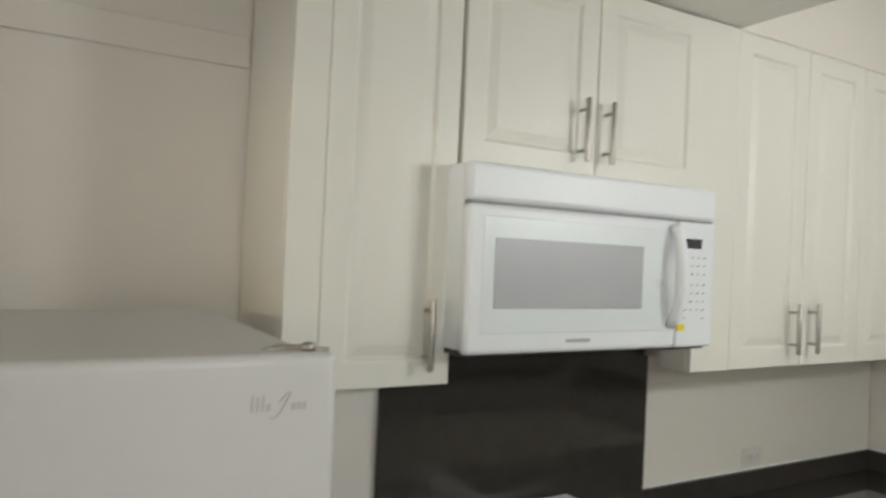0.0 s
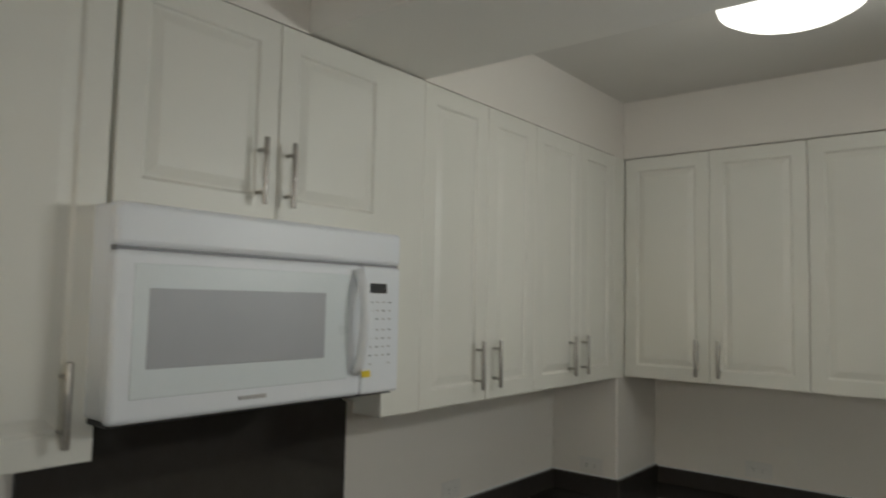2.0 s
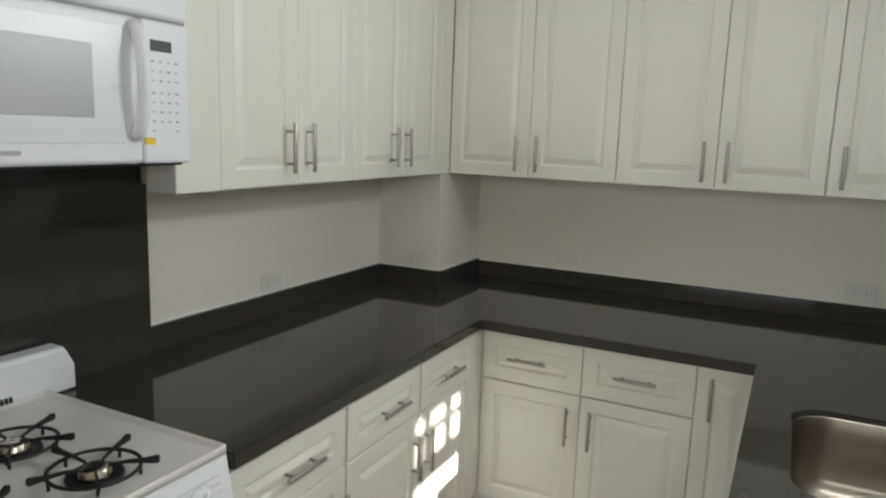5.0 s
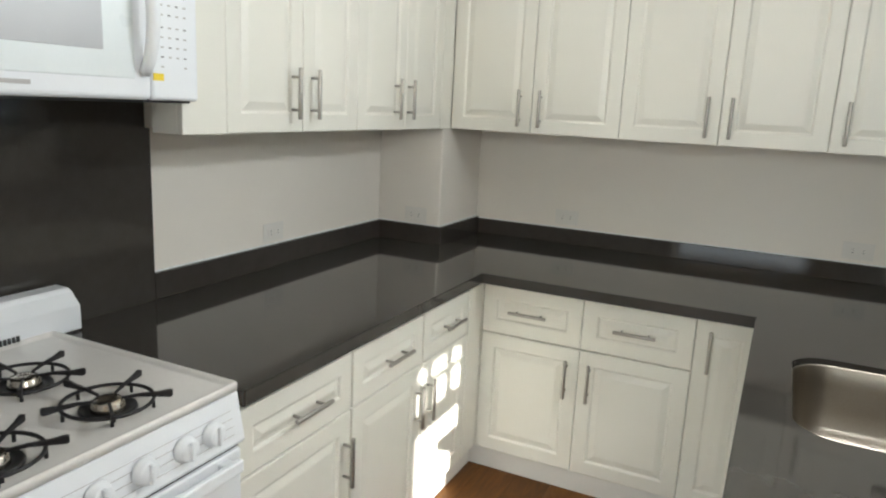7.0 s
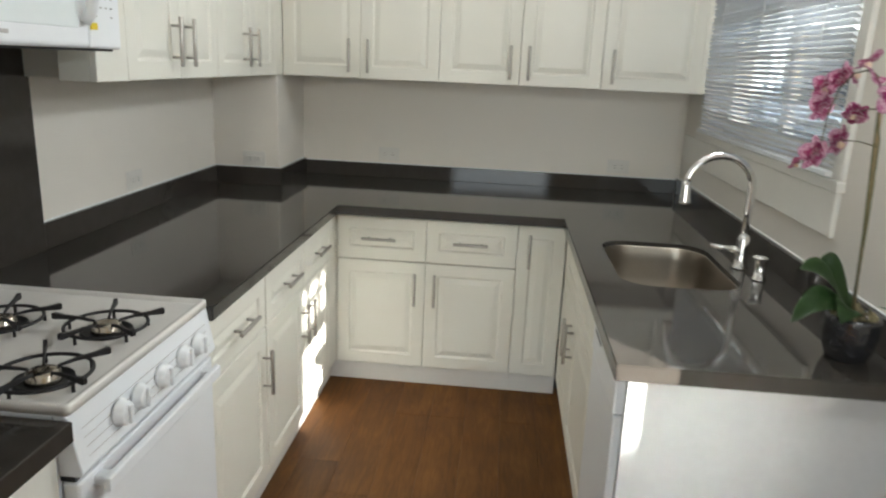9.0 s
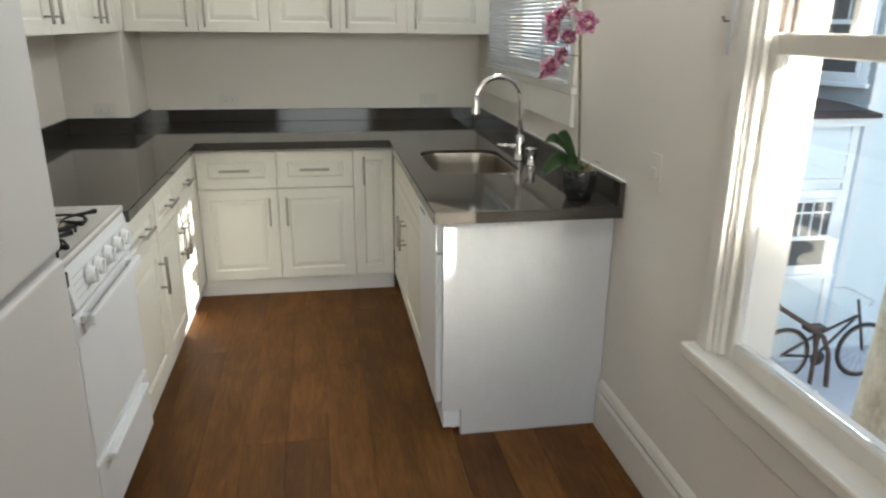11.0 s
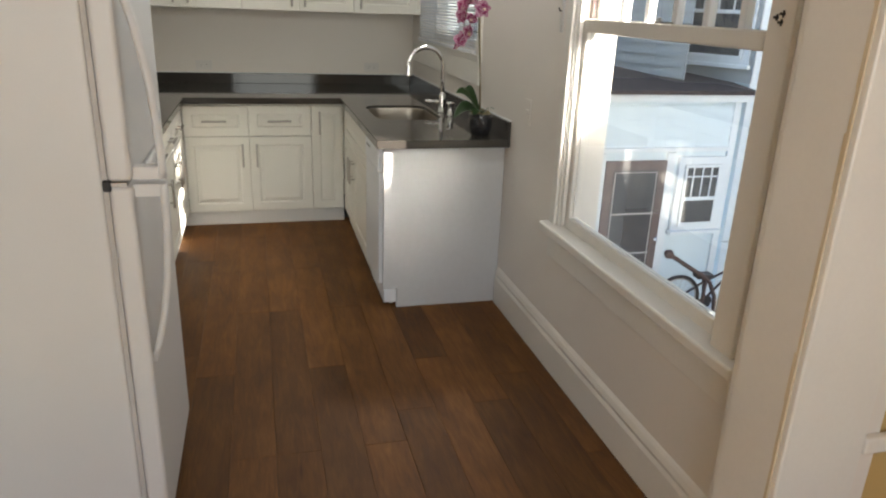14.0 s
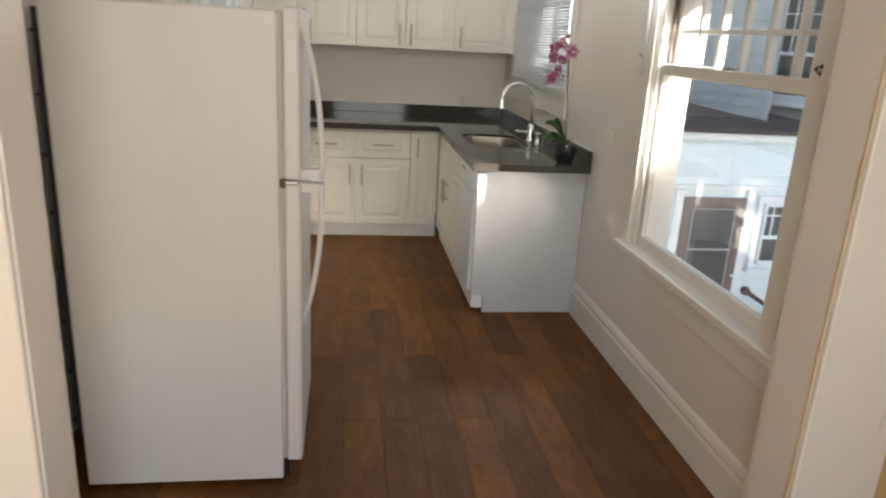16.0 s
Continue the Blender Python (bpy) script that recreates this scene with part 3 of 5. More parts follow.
def cabinet(label, m, width, depth, z0, z1, fronts, fillers=(), toe=0.0, name="wall_cabinet", group="kitchen cabinets", carcase=True):
    """A unit from local x 0 to width; its carcase lies behind y = 0 and its fronts stand before it.
    fronts: (name, x0, z0, x1, z1, handle x or None, handle z, vertical)."""
    e = thing(name, label, "cabinet", m, group)
    if carcase:
        part("body", bbox(0.001, 0.0, z0, width - 0.001, depth, z1, 0.002, 1), CAB, e)
    for nm, x0, a, x1, b, hx, hz, vert in fronts:
        f = part(nm, panel_door(bmesh.new(), x0 + 0.001, a + 0.001, x1 - 0.001, b - (0.002 if b == UT else 0.001), -0.001), CAB, e)
        if hx is not None:
            handle(f, hx, hz, -0.021, vert)
    for x0, a, x1, b in fillers:
        part("filler", bbox(x0 + 0.001, -0.0205, a, x1 - 0.0002, -0.001, b, 0.002, 1), CAB, e)
    if toe:
        part("toe_board", bbox(min([0.0] + [f[0] for f in fillers]), 0.012, 0.0, max([width] + [f[2] + 0.03 for f in fillers]), 0.03, toe, 0.002, 1), KICK, e, "white toe board")
    return e


YN = UN + 0.021
GAPD = NY - 0.002 - YN
HZ = 1.545
cabinet("tall white raised-panel wall cabinet beside the microwave", pose(-2.31, YN, 0), 0.388, GAPD, 1.435, UT,
        [("door", 0.075, 1.435, 0.386, UT, 0.320, 1.55, True)], [(0, 1.435, 0.0758, UT)])
cabinet("short white two-door wall cabinet above the microwave", pose(-1.92, YN, 0), 0.79, GAPD, 1.93, UT,
        [("door", 0.004, 1.93, 0.398, UT, 0.342, 2.045, True), ("door", 0.398, 1.93, 0.788, UT, 0.425, 2.045, True)])
side = cabinet("white two-door wall cabinet with a wide side filler", pose(-0.983, YN, 0), 0.653, GAPD, UB, UT,
               [("door", 0.001, UB, 0.340, UT, 0.286, HZ, True), ("door", 0.340, UB, 0.653, UT, 0.385, HZ, True)], [(-0.159, UB, 0.002, UT)])
part("filler_return", bbox(-0.157, 0.0, UB, -0.141, 0.09, UT, 0.002, 1), CAB, side)
cabinet("white two-door wall cabinet in the corner", pose(-0.33, YN, 0), 0.76, GAPD, UB, UT,
        [("door", 0.0, UB, 0.352, UT, 0.262, HZ, True), ("door", 0.352, UB, 0.670, UT, 0.367, HZ, True)], [(0.671, UB, 0.780, UT)], carcase=True)
XE = UE + 0.021
ED = EX - 0.002 - XE
for y0, y1, doors in ((0.386, -0.378, ((0.386, 0.004, 0.063), (0.004, -0.378, -0.030))), (-0.378, -1.143, ((-0.378, -0.762, -0.707), (-0.762, -1.143, -0.794))), (-1.143, -1.60, ((-1.143, -1.60, -1.183),))):
    n = len(doors)
    cabinet("white two-door wall cabinet over the corner counter" if n == 2 else "white single-door wall cabinet beside the sink window", pose(XE, y0, 0, 0, 0, -90), y0 - y1, ED, UB, UT,
            [("door", y0 - p, UB, y0 - q, UT, y0 - h + 0.008, HZ - 0.013, True) for p, q, h in doors])
solid("trim_cabinet_scribe", bbox(UE + 0.022, SY, UB, UE + 0.04, -1.602, UT, 0.002, 1), CAB, "white scribe strip between cabinet and wall", "trim")

# base units
DH, DZ, DZN, TOE, CB = 0.825, 0.622, 0.648, 0.10, CT - SLAB
BY = 0.055
for x0, x1, hx in ((-1.345, -0.862, -0.90), (-0.862, -0.418, -0.46), (-0.418, -0.03, -0.375)):
    wdt = x1 - x0
    cabinet("white base cabinet with one drawer over one door", pose(x0, BY, 0), wdt, NY - 0.004 - BY, TOE, CB - 0.001,
            [("drawer_front", 0.004, DZN, wdt - 0.004, DH, wdt / 2 + 0.02, 0.735, False), ("door", 0.004, TOE, wdt - 0.004, DZN - 0.003, hx - x0, 0.50, True)], [(wdt, TOE, wdt + 0.132, DH)] if x1 > -0.1 else (), toe=TOE, name="base_cabinet")
XB = 0.125
cabinet("white base cabinet with two drawers over two doors", pose(XB, 0.03, 0, 0, 0, -90), 0.831, EX - 0.004 - XB, TOE, CB - 0.001,
        [("drawer_front", 0.0, DZ, 0.417, DH, 0.199, 0.725, False), ("drawer_front", 0.417, DZ, 0.831, DH, 0.62, 0.725, False),
         ("door", 0.0, TOE, 0.417, DZ - 0.003, 0.371, 0.495, True), ("door", 0.417, TOE, 0.831, DZ - 0.003, 0.463, 0.495, True)], [(-0.075, TOE, -0.002, DH)], toe=TOE, name="base_cabinet")
cabinet("narrow white pull-out base cabinet with a tall handle", pose(XB, -0.801, 0, 0, 0, -90), 0.222, EX - 0.004 - XB, TOE, CB - 0.001,
        [("door", 0.0, TOE, 0.219, DH, 0.055, 0.712, True)], toe=TOE, name="base_cabinet")
YS = -1.045
cabinet("white sink base cabinet with two doors", pose(0.10, YS, 0, 0, 0, 180), 1.10, YS - SY - 0.012, TOE, 0.60,
        [("drawer_front", 0.03, DZ, 1.10, DH, None, 0, False), ("door", 0.03, TOE, 0.50, DZ - 0.003, 0.462, 0.49, True), ("door", 0.50, TOE, 1.10, DZ - 0.003, 0.54, 0.49, True)], [(-0.002, TOE, 0.029, DH)], toe=TOE, name="base_cabinet")
cabinet("narrow white base cabinet between cooker and refrigerator", pose(-2.335, BY, 0), 0.39, NY - 0.004 - BY, TOE, CB - 0.001,
        [("drawer_front", 0.004, DZN, 0.386, DH, 0.195, 0.735, False), ("door", 0.004, TOE, 0.386, DZN - 0.003, 0.345, 0.50, True)], toe=TOE, name="base_cabinet")
dw = thing("dishwasher", "narrow white built-in dishwasher under the counter end", "dishwasher", pose(-1.002, YS, 0, 0, 0, 180))
part("body", bbox(0.002, 0.0, 0.02, 0.425, 0.55, CB - 0.004, 0.003), APPL, dw)
part("door", bbox(0.004, -0.03, 0.13, 0.423, -0.001, 0.715, 0.006), APPL, dw)
pnl = part("control_panel", bbox(0.004, -0.034, 0.72, 0.423, -0.001, 0.845, 0.006), APPL, dw)
for k in range(4):
    part("button", bbox(0.06 + 0.03 * k, -0.037, 0.79, 0.08 + 0.03 * k, -0.034, 0.80, 0.001, 1), GREY, pnl)
part("kick_plate", bbox(0.004, 0.03, 0.015, 0.423, 0.05, 0.12, 0.002, 1), KICK, dw)
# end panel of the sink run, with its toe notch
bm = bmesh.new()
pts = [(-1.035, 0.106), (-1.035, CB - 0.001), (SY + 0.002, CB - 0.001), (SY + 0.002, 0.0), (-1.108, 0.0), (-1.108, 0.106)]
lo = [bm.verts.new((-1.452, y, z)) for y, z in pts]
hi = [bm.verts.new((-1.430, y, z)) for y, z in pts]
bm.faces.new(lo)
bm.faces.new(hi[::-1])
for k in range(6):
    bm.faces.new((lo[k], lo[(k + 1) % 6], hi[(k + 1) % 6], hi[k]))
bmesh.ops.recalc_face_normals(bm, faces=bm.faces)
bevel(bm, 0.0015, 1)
tagged(new("end_panel", finish(bm, "end_panel", PANEL)), "smooth white end panel closing the sink run, its colour greyed for shade", "panel")

# ---- worktop ----
SX0, SX1, SYN, SYS = -0.90, -0.335, -1.10, -1.475   # sink cut-out


def slab_with_hole(outer, hole, z0, z1):
    """A slab with an arbitrary outline and one hole, both as lists of (x, y)."""
    bm = bmesh.new()
    o = [bm.verts.new((x, y, z1)) for x, y in outer]
    h = [bm.verts.new((x, y, z1)) for x, y in hole]
    ed = [bm.edges.new((v[i], v[(i + 1) % len(v)])) for v in (o, h) for i in range(len(v))]
    bmesh.ops.triangle_fill(bm, edges=ed, use_beauty=True)
    geom = bmesh.ops.extrude_face_region(bm, geom=list(bm.faces))
    for v in [g for g in geom["geom"] if isinstance(g, bmesh.types.BMVert)]:
        v.co.z = z0
    bmesh.ops.recalc_face_normals(bm, faces=bm.faces)
    return bm


def rounded(x0, y0, x1, y1, r, seg=6):
    pts = []
    for cx, cy, a0 in ((x1 - r, y1 - r, 0), (x0 + r, y1 - r, 90), (x0 + r, y0 + r, 180), (x1 - r, y0 + r, 270)):
        for k in range(seg + 1):
            a = radians(a0 + 90 * k / seg)
            pts.append((cx + r * math.cos(a), cy + r * math.sin(a)))
    return pts


PEN = -1.518
outer = [(-1.352, 0.0), (0.0, 0.0), (0.0, -0.99), (PEN, -0.99), (PEN, SY + 0.001), (EX - 0.001, SY + 0.001), (EX - 0.001, 0.395), (0.398, 0.395), (0.398, NY - 0.001), (-1.352, NY - 0.001)]
bm = slab_with_hole(outer, rounded(SX0, SYS, SX1, SYN, 0.10, 10), CB, CT)
top_edges = [e for e in bm.edges if not e.is_manifold or (len(e.link_faces) == 2 and e.calc_face_angle(0) > 1.0)]
bmesh.ops.bevel(bm, geom=top_edges, offset=0.003, segments=2, affect="EDGES", clamp_overlap=True)
tagged(new("worktop", finish(bm, "worktop", QUARTZ)), "polished dark grey quartz worktop running round three walls", "worktop")
tagged(new("worktop", finish(bbox(-2.335, 0.0, CB, -1.945, NY - 0.001, CT, 0.003), "worktop", QUARTZ)), "short dark grey quartz worktop beside the cooker", "worktop")
BS, BT = 0.975, 0.019
bs = thing("backsplash", "dark grey quartz upstand along the worktop", "backsplash")
part("upstand", bbox(-0.962, NY - BT, CT, 0.378, NY - 0.001, BS, 0.0015, 1), QUARTZ, bs)
part("upstand", bbox(0.378, 0.377, CT, 0.398, NY - 0.001, BS, 0.0015, 1), QUARTZ, bs)
part("upstand", bbox(0.399, 0.377, CT, EX - 0.021, 0.395, BS, 0.0015, 1), QUARTZ, bs)
part("upstand", bbox(EX - 0.02, SY + 0.02, CT, EX - 0.001, 0.395, BS - 0.01, 0.0015, 1), QUARTZ, bs)
part("upstand", bbox(PEN + 0.002, SY + 0.001, CT, EX - 0.021, SY + BT, BS, 0.0015, 1), QUARTZ, bs)
for x0, y0, x1, y1, z in ((-0.962, NY - 0.006, 0.378, NY - 0.0005, BS), (0.393, 0.396, 0.3985, NY - 0.001, BS), (0.3995, 0.3895, EX - 0.021, 0.3955, BS), (EX - 0.006, SY + 0.02, EX - 0.0005, 0.389, BS - 0.01), (PEN + 0.002, SY + 0.0005, EX - 0.021, SY + 0.006, BS)):
    part("caulk", bbox(x0, y0, z + 0.0001, x1, y1, z + 0.0045, 0.001, 1), SASHW, bs, "thin white caulk line")
tagged(new("cooker_splashback", finish(bbox(-1.935, NY - BT, CT - 0.1, -0.963, NY - 0.001, 1.53, 0.0015, 1), "cooker_splashback", QUARTZ)), "tall dark grey quartz splashback behind the cooker", "splashback")

# ---- sink, faucet ----
sink = thing("sink", "undermounted stainless steel sink with rounded corners", "sink")
bm = bmesh.new()
rings = []
for ins, z in ((0.002, CT - 0.015), (0.0035, CT - 0.019), (0.006, CB - 0.03), (0.012, 0.70), (0.03, 0.672), (0.06, 0.664)):
    rings.append([bm.verts.new((x, y, z)) for x, y in rounded(SX0 + ins, SYS + ins, SX1 - ins, SYN - ins, max(0.02, 0.105 - ins * 0.4), 10)])
for a, b in zip(rings, rings[1:]):
    for k in range(len(a)):
        f = bm.faces.new((a[k], a[(k + 1) % len(a)], b[(k + 1) % len(a)], b[k]))
        f.smooth = True
bm.faces.new(rings[-1])
bmesh.ops.recalc_face_normals(bm, faces=bm.faces)
bmesh.ops.reverse_faces(bm, faces=bm.faces)
bmesh.ops.solidify(bm, geom=list(bm.faces), thickness=0.0015)
part("basin", bm, STEEL, sink, "satin stainless basin")
part("drain", lathe(bmesh.new(), [(0.045, 0), (0.045, 0.004), (0.035, 0.004), (0.03, 0.001), (0.01, 0.0)], (-0.62, -1.27, 0.665), 20), CHROME, sink)

fc = Vector((-0.625, -1.53, CT))
fau = thing("faucet", "chrome gooseneck pull-down kitchen faucet behind the sink", "faucet")
part("base", lathe(bmesh.new(), [(0.027, 0.001), (0.027, 0.006), (0.022, 0.012), (0.020, 0.05), (0.019, 0.10), (0.014, 0.115)], fc, 24), CHROME, fau)
arc = [(fc.x, fc.y, CT + 0.10), (fc.x, fc.y, CT + 0.20)]
for k in range(0, 13):
    a = math.pi * k / 12
    arc.append((fc.x, fc.y + 0.105 - 0.105 * math.cos(a), CT + 0.270 + 0.105 * math.sin(a)))
part("spout", tube(bmesh.new(), arc, 0.0125, 16), CHROME, fau)
part("spray_head", lathe(bmesh.new(), [(0.0135, 0.045), (0.0145, 0.03), (0.016, 0.0), (0.0205, -0.022), (0.020, -0.030), (0.012, -0.031)], (fc.x, fc.y + 0.21, CT + 0.240), 20), CHROME, fau)
bm = tube(bmesh.new(), [(fc.x, fc.y, CT + 0.062), (fc.x + 0.012, fc.y + 0.034, CT + 0.062)], 0.012, 14)
tube(bm, [(fc.x + 0.012, fc.y + 0.034, CT + 0.062), (fc.x + 0.026, fc.y + 0.07, CT + 0.064), (fc.x + 0.036, fc.y + 0.095, CT + 0.066)], [0.009, 0.0075, 0.0065], 12)
part("lever", bm, CHROME, fau)
soap = thing("soap_dispenser", "short chrome soap dispenser on the worktop", "soap dispenser")
part("collar", lathe(bmesh.new(), [(0.023, 0.001), (0.023, 0.005), (0.018, 0.008), (0.018, 0.068), (0.0195, 0.070), (0.0195, 0.076), (0.008, 0.078)], (-0.755, -1.55, CT), 22), CHROME, soap)
part("nozzle", tube(bmesh.new(), [(-0.755, -1.55, CT + 0.074), (-0.755, -1.535, CT + 0.075), (-0.755, -1.523, CT + 0.071)], 0.006, 10), CHROME, soap)

# ---- cooker ----
RX0, RX1, RF, RB = -1.938, -1.355, 0.012, 0.69
RT = 0.905
ck = thing("gas_cooker", "white freestanding gas cooker with four burners", "cooker")
part("body", bbox(RX0, RF + 0.03, 0.09, RX1, RB, RT - 0.012, 0.004), APPL, ck)
bm = bmesh.new()
rings = []
for ins, z in ((0, RT - 0.012), (0, RT + 0.004), (0.002, RT + 0.007), (0.009, RT + 0.007), (0.015, RT + 0.001), (0.022, RT - 0.002)):
    rings.append([bm.verts.new((x, y, z)) for x, y in rounded(RX0 + ins, RF + ins, RX1 - ins, RB - 0.05 - ins, max(0.004, 0.010 - ins * 0.2), 4)])
for a, b in zip(rings, rings[1:]):
    for k in range(len(a)):
        f = bm.faces.new((a[k], a[(k + 1) % len(a)], b[(k + 1) % len(a)], b[k]))
        f.smooth = True
bm.faces.new(rings[-1])
bm.faces.new(rings[0][::-1])
part("cooktop", bm, COOK, ck, "off-white enamel cooktop with a raised rim")
bm = bmesh.new()
prof = [(RB - 0.055, RT - 0.01), (RB - 0.062, RT + 0.06), (RB - 0.060, RT + 0.102), (RB - 0.052, RT + 0.112), (RB - 0.004, RT + 0.112), (RB, RT + 0.107), (RB, RT - 0.01)]
lo = [bm.verts.new((RX0, y, z)) for y, z in prof]
hi = [bm.verts.new((RX1 + 0.080 - 0.03 * max(0, z - RT - 0.05) / 0.06, y, z)) for y, z in prof]
for k in range(len(prof)):
    bm.faces.new((lo[k], lo[(k + 1) % 7], hi[(k + 1) % 7], hi[k]))
bm.faces.new(lo)
bm.faces.new(hi)
bmesh.ops.recalc_face_normals(bm, faces=bm.faces)
bevel(bm, 0.004, 3)
guard = part("backguard", bm, APPL, ck, "rounded white backguard")
for k in range(16):
    part("vent_slot", bbox(-1.622 + 0.011 * k, RB - 0.063, RT + 0.006, -1.616 + 0.011 * k, RB - 0.056, RT + 0.020, 0), BLACK, guard)


def grate(cx, cy, turn):
    """Ring on feet with five flat fingers that widen towards their outer ends."""
    g = bmesh.new()
    z = RT + 0.022
    ring = [(cx + 0.086 * math.cos(2 * math.pi * k / 32), cy + 0.086 * math.sin(2 * math.pi * k / 32), z - 0.006) for k in range(33)]
    tube(g, ring, 0.004, 8, False)
    for k in range(5):
        a = 2 * math.pi * k / 5 + turn
        c, s = math.cos(a), math.sin(a)
        rows = []
        for r, h, w, d in ((0.026, 0.002, 0.0020, 0.005), (0.06, 0.008, 0.0024, 0.007), (0.095, 0.010, 0.0032, 0.010), (0.118, 0.014, 0.0042, 0.015), (0.123, 0.012, 0.0040, 0.011)):
            rows.append([g.verts.new((cx + r * c - u * w * s, cy + r * s + u * w * c, z + h - v * d)) for u, v in ((-1, 1), (1, 1), (1, 0), (-1, 0))])
        for p, q in zip(rows, rows[1:]):
            for j in range(4):
                g.faces.new((p[j], p[(j + 1) % 4], q[(j + 1) % 4], q[j]))
        g.faces.new(rows[0][::-1])
        g.faces.new(rows[-1])
        tube(g, [(cx + 0.086 * c, cy + 0.086 * s, z - 0.006), (cx + 0.086 * c, cy + 0.086 * s, RT - 0.002)], 0.0036, 6)
    bmesh.ops.recalc_face_normals(g, faces=g.faces)
    return g


for cx, cy, turn in ((-1.585, 0.145, 0.35), (-1.835, 0.125, 0.55), (-1.60, 0.385, 0.3), (-1.83, 0.385, 0.5)):
    part("grate", grate(cx, cy, turn), IRON, ck, "black cast iron burner grate")
    b = part("burner", lathe(bmesh.new(), [(0.034, 0), (0.033, 0.010), (0.031, 0.0125), (0.0305, 0.018), (0.027, 0.0215), (0.012, 0.0235), (0.004, 0.022)], (cx, cy, RT - 0.0015), 28), BRASSY, ck, "shiny aluminium gas burner")
    part("drip_ring", lathe(bmesh.new(), [(0.034, 0.001), (0.047, 0.0012), (0.052, 0.006), (0.0545, 0.0055), (0.056, 0.0)], (cx, cy, RT - 0.0015), 28), BLACK, b, "black drip ring")
bm = bmesh.new()
prof = [(RF + 0.03, 0.772), (RF - 0.012, 0.772), (RF - 0.016, 0.78), (RF + 0.004, 0.888), (RF + 0.012, 0.893), (RF + 0.03, 0.893)]
lo = [bm.verts.new((RX0, y, z)) for y, z in prof]
hi = [bm.verts.new((RX1, y, z)) for y, z in prof]
for k in range(6):
    bm.faces.new((lo[k], lo[(k + 1) % 6], hi[(k + 1) % 6], hi[k]))
bm.faces.new(lo)
bm.faces.new(hi)
bmesh.ops.recalc_face_normals(bm, faces=bm.faces)
bevel(bm, 0.003, 2)
ctl = part("control_panel", bm, APPL, ck, "white sloped control panel")
for k in range(4):
    z = 0.80 + 0.018 * k
    y = RF - 0.016 + 0.02 * (z - 0.78) / 0.108 - 0.0008
    part("stripe", bbox(RX0 + 0.03, y, z, RX1 - 0.03, y + 0.001, z + 0.0009, 0), BADGE, ctl)
for x in (-1.448, -1.525, -1.626, -1.726, -1.797):
    y = RF - 0.008
    kn = part("knob", lathe(bmesh.new(), [(0.028, 0.0), (0.028, -0.005), (0.025, -0.008), (0.0235, -0.018), (0.020, -0.021), (0.004, -0.022)], (x, y, 0.828), 24, "y"), APPL, ck, "white plastic burner knob")
    part("grip", bbox(x - 0.0045, y - 0.029, 0.807, x + 0.0045, y - 0.019, 0.849, 0.003), APPL, kn)
part("oven_gap", bbox(RX0 + 0.004, RF + 0.002, 0.760, RX1 - 0.004, RF + 0.03, 0.771, 0), BLACK, ck, "dark vent gap above the oven door")
od = part("oven_door", bbox(RX0 + 0.002, RF - 0.006, 0.335, RX1 - 0.002, RF + 0.028, 0.758, 0.006, 3), APPL, ck, "plain white oven door")
bm = bmesh.new()
box(bm, RX0 + 0.035, RF - 0.044, 0.722, RX1 - 0.035, RF - 0.028, 0.752)
for x in (RX0 + 0.045, RX1 - 0.075):
    box(bm, x, RF - 0.030, 0.727, x + 0.03, RF - 0.004, 0.747)
bevel(bm, 0.004, 2)
part("door_handle", bm, APPL, od, "white oven door handle")
dr = part("drawer", bbox(RX0 + 0.002, RF - 0.006, 0.095, RX1 - 0.002, RF + 0.028, 0.318, 0.006, 3), APPL, ck, "white broiler drawer")
part("drawer_grip", bbox(RX0 + 0.08, RF - 0.03, 0.285, RX1 - 0.08, RF - 0.004, 0.305, 0.006, 2), APPL, dr)
for x in (RX0 + 0.03, RX1 - 0.05):
    for y in (0.08, 0.6):
        part("foot", bbox(x, y, 0.0, x + 0.03, y + 0.03, 0.089, 0.003), BLACK, ck)

# ---- microwave ----
MX0, MX1, MF, MZ0, MZ1 = -1.950, -1.178, 0.288, 1.513, 1.926
mw = thing("microwave_oven", "white over-the-range microwave hung under a wall cabinet", "microwave")
part("body", bbox(MX0 + 0.004, MF + 0.03, MZ0 + 0.006, MX1 - 0.004, NY - 0.022, MZ1 - 0.002, 0.006), APPL, mw)
part("vent_panel", bbox(MX0, MF, 1.842, MX1, MF + 0.029, MZ1, 0.012, 4), APPL, mw, "white vent panel with rounded edges")
part("vent_slot", bbox(MX0 + 0.006, MF + 0.010, 1.834, MX1 - 0.006, MF + 0.031, 1.844, 0), GREY, mw, "dark line under the vent panel")
door = part("door", bbox(MX0, MF, MZ0, -1.318, MF + 0.029, 1.836, 0.012, 4), APPL, mw)
part("door_glass", bbox(-1.912, MF - 0.002, 1.558, -1.365, MF + 0.002, 1.812, 0.004, 2), MWDOOR, door, "pale glossy glass door face")
part("screen", bbox(-1.882, MF - 0.0035, 1.613, -1.443, MF + 0.001, 1.765, 0.001, 1), MWGLASS, door, "grey mesh viewing window")
part("badge", bbox(-1.675, MF - 0.0025, 1.5365, -1.605, MF, 1.5445, 0.0005, 1), BADGE, door, "small grey nameplate bar")
bm = bmesh.new()
pts = []
for k in range(13):
    u = k / 12
    pts.append((-1.342, MF - 0.004 - 0.033 * math.sin(math.pi * u) ** 0.6, 1.572 + 0.25 * u))
tube(bm, pts, [0.013 + 0.002 * math.sin(math.pi * k / 12) for k in range(13)], 14)
part("door_handle", bm, APPL, door, "bowed white door handle")
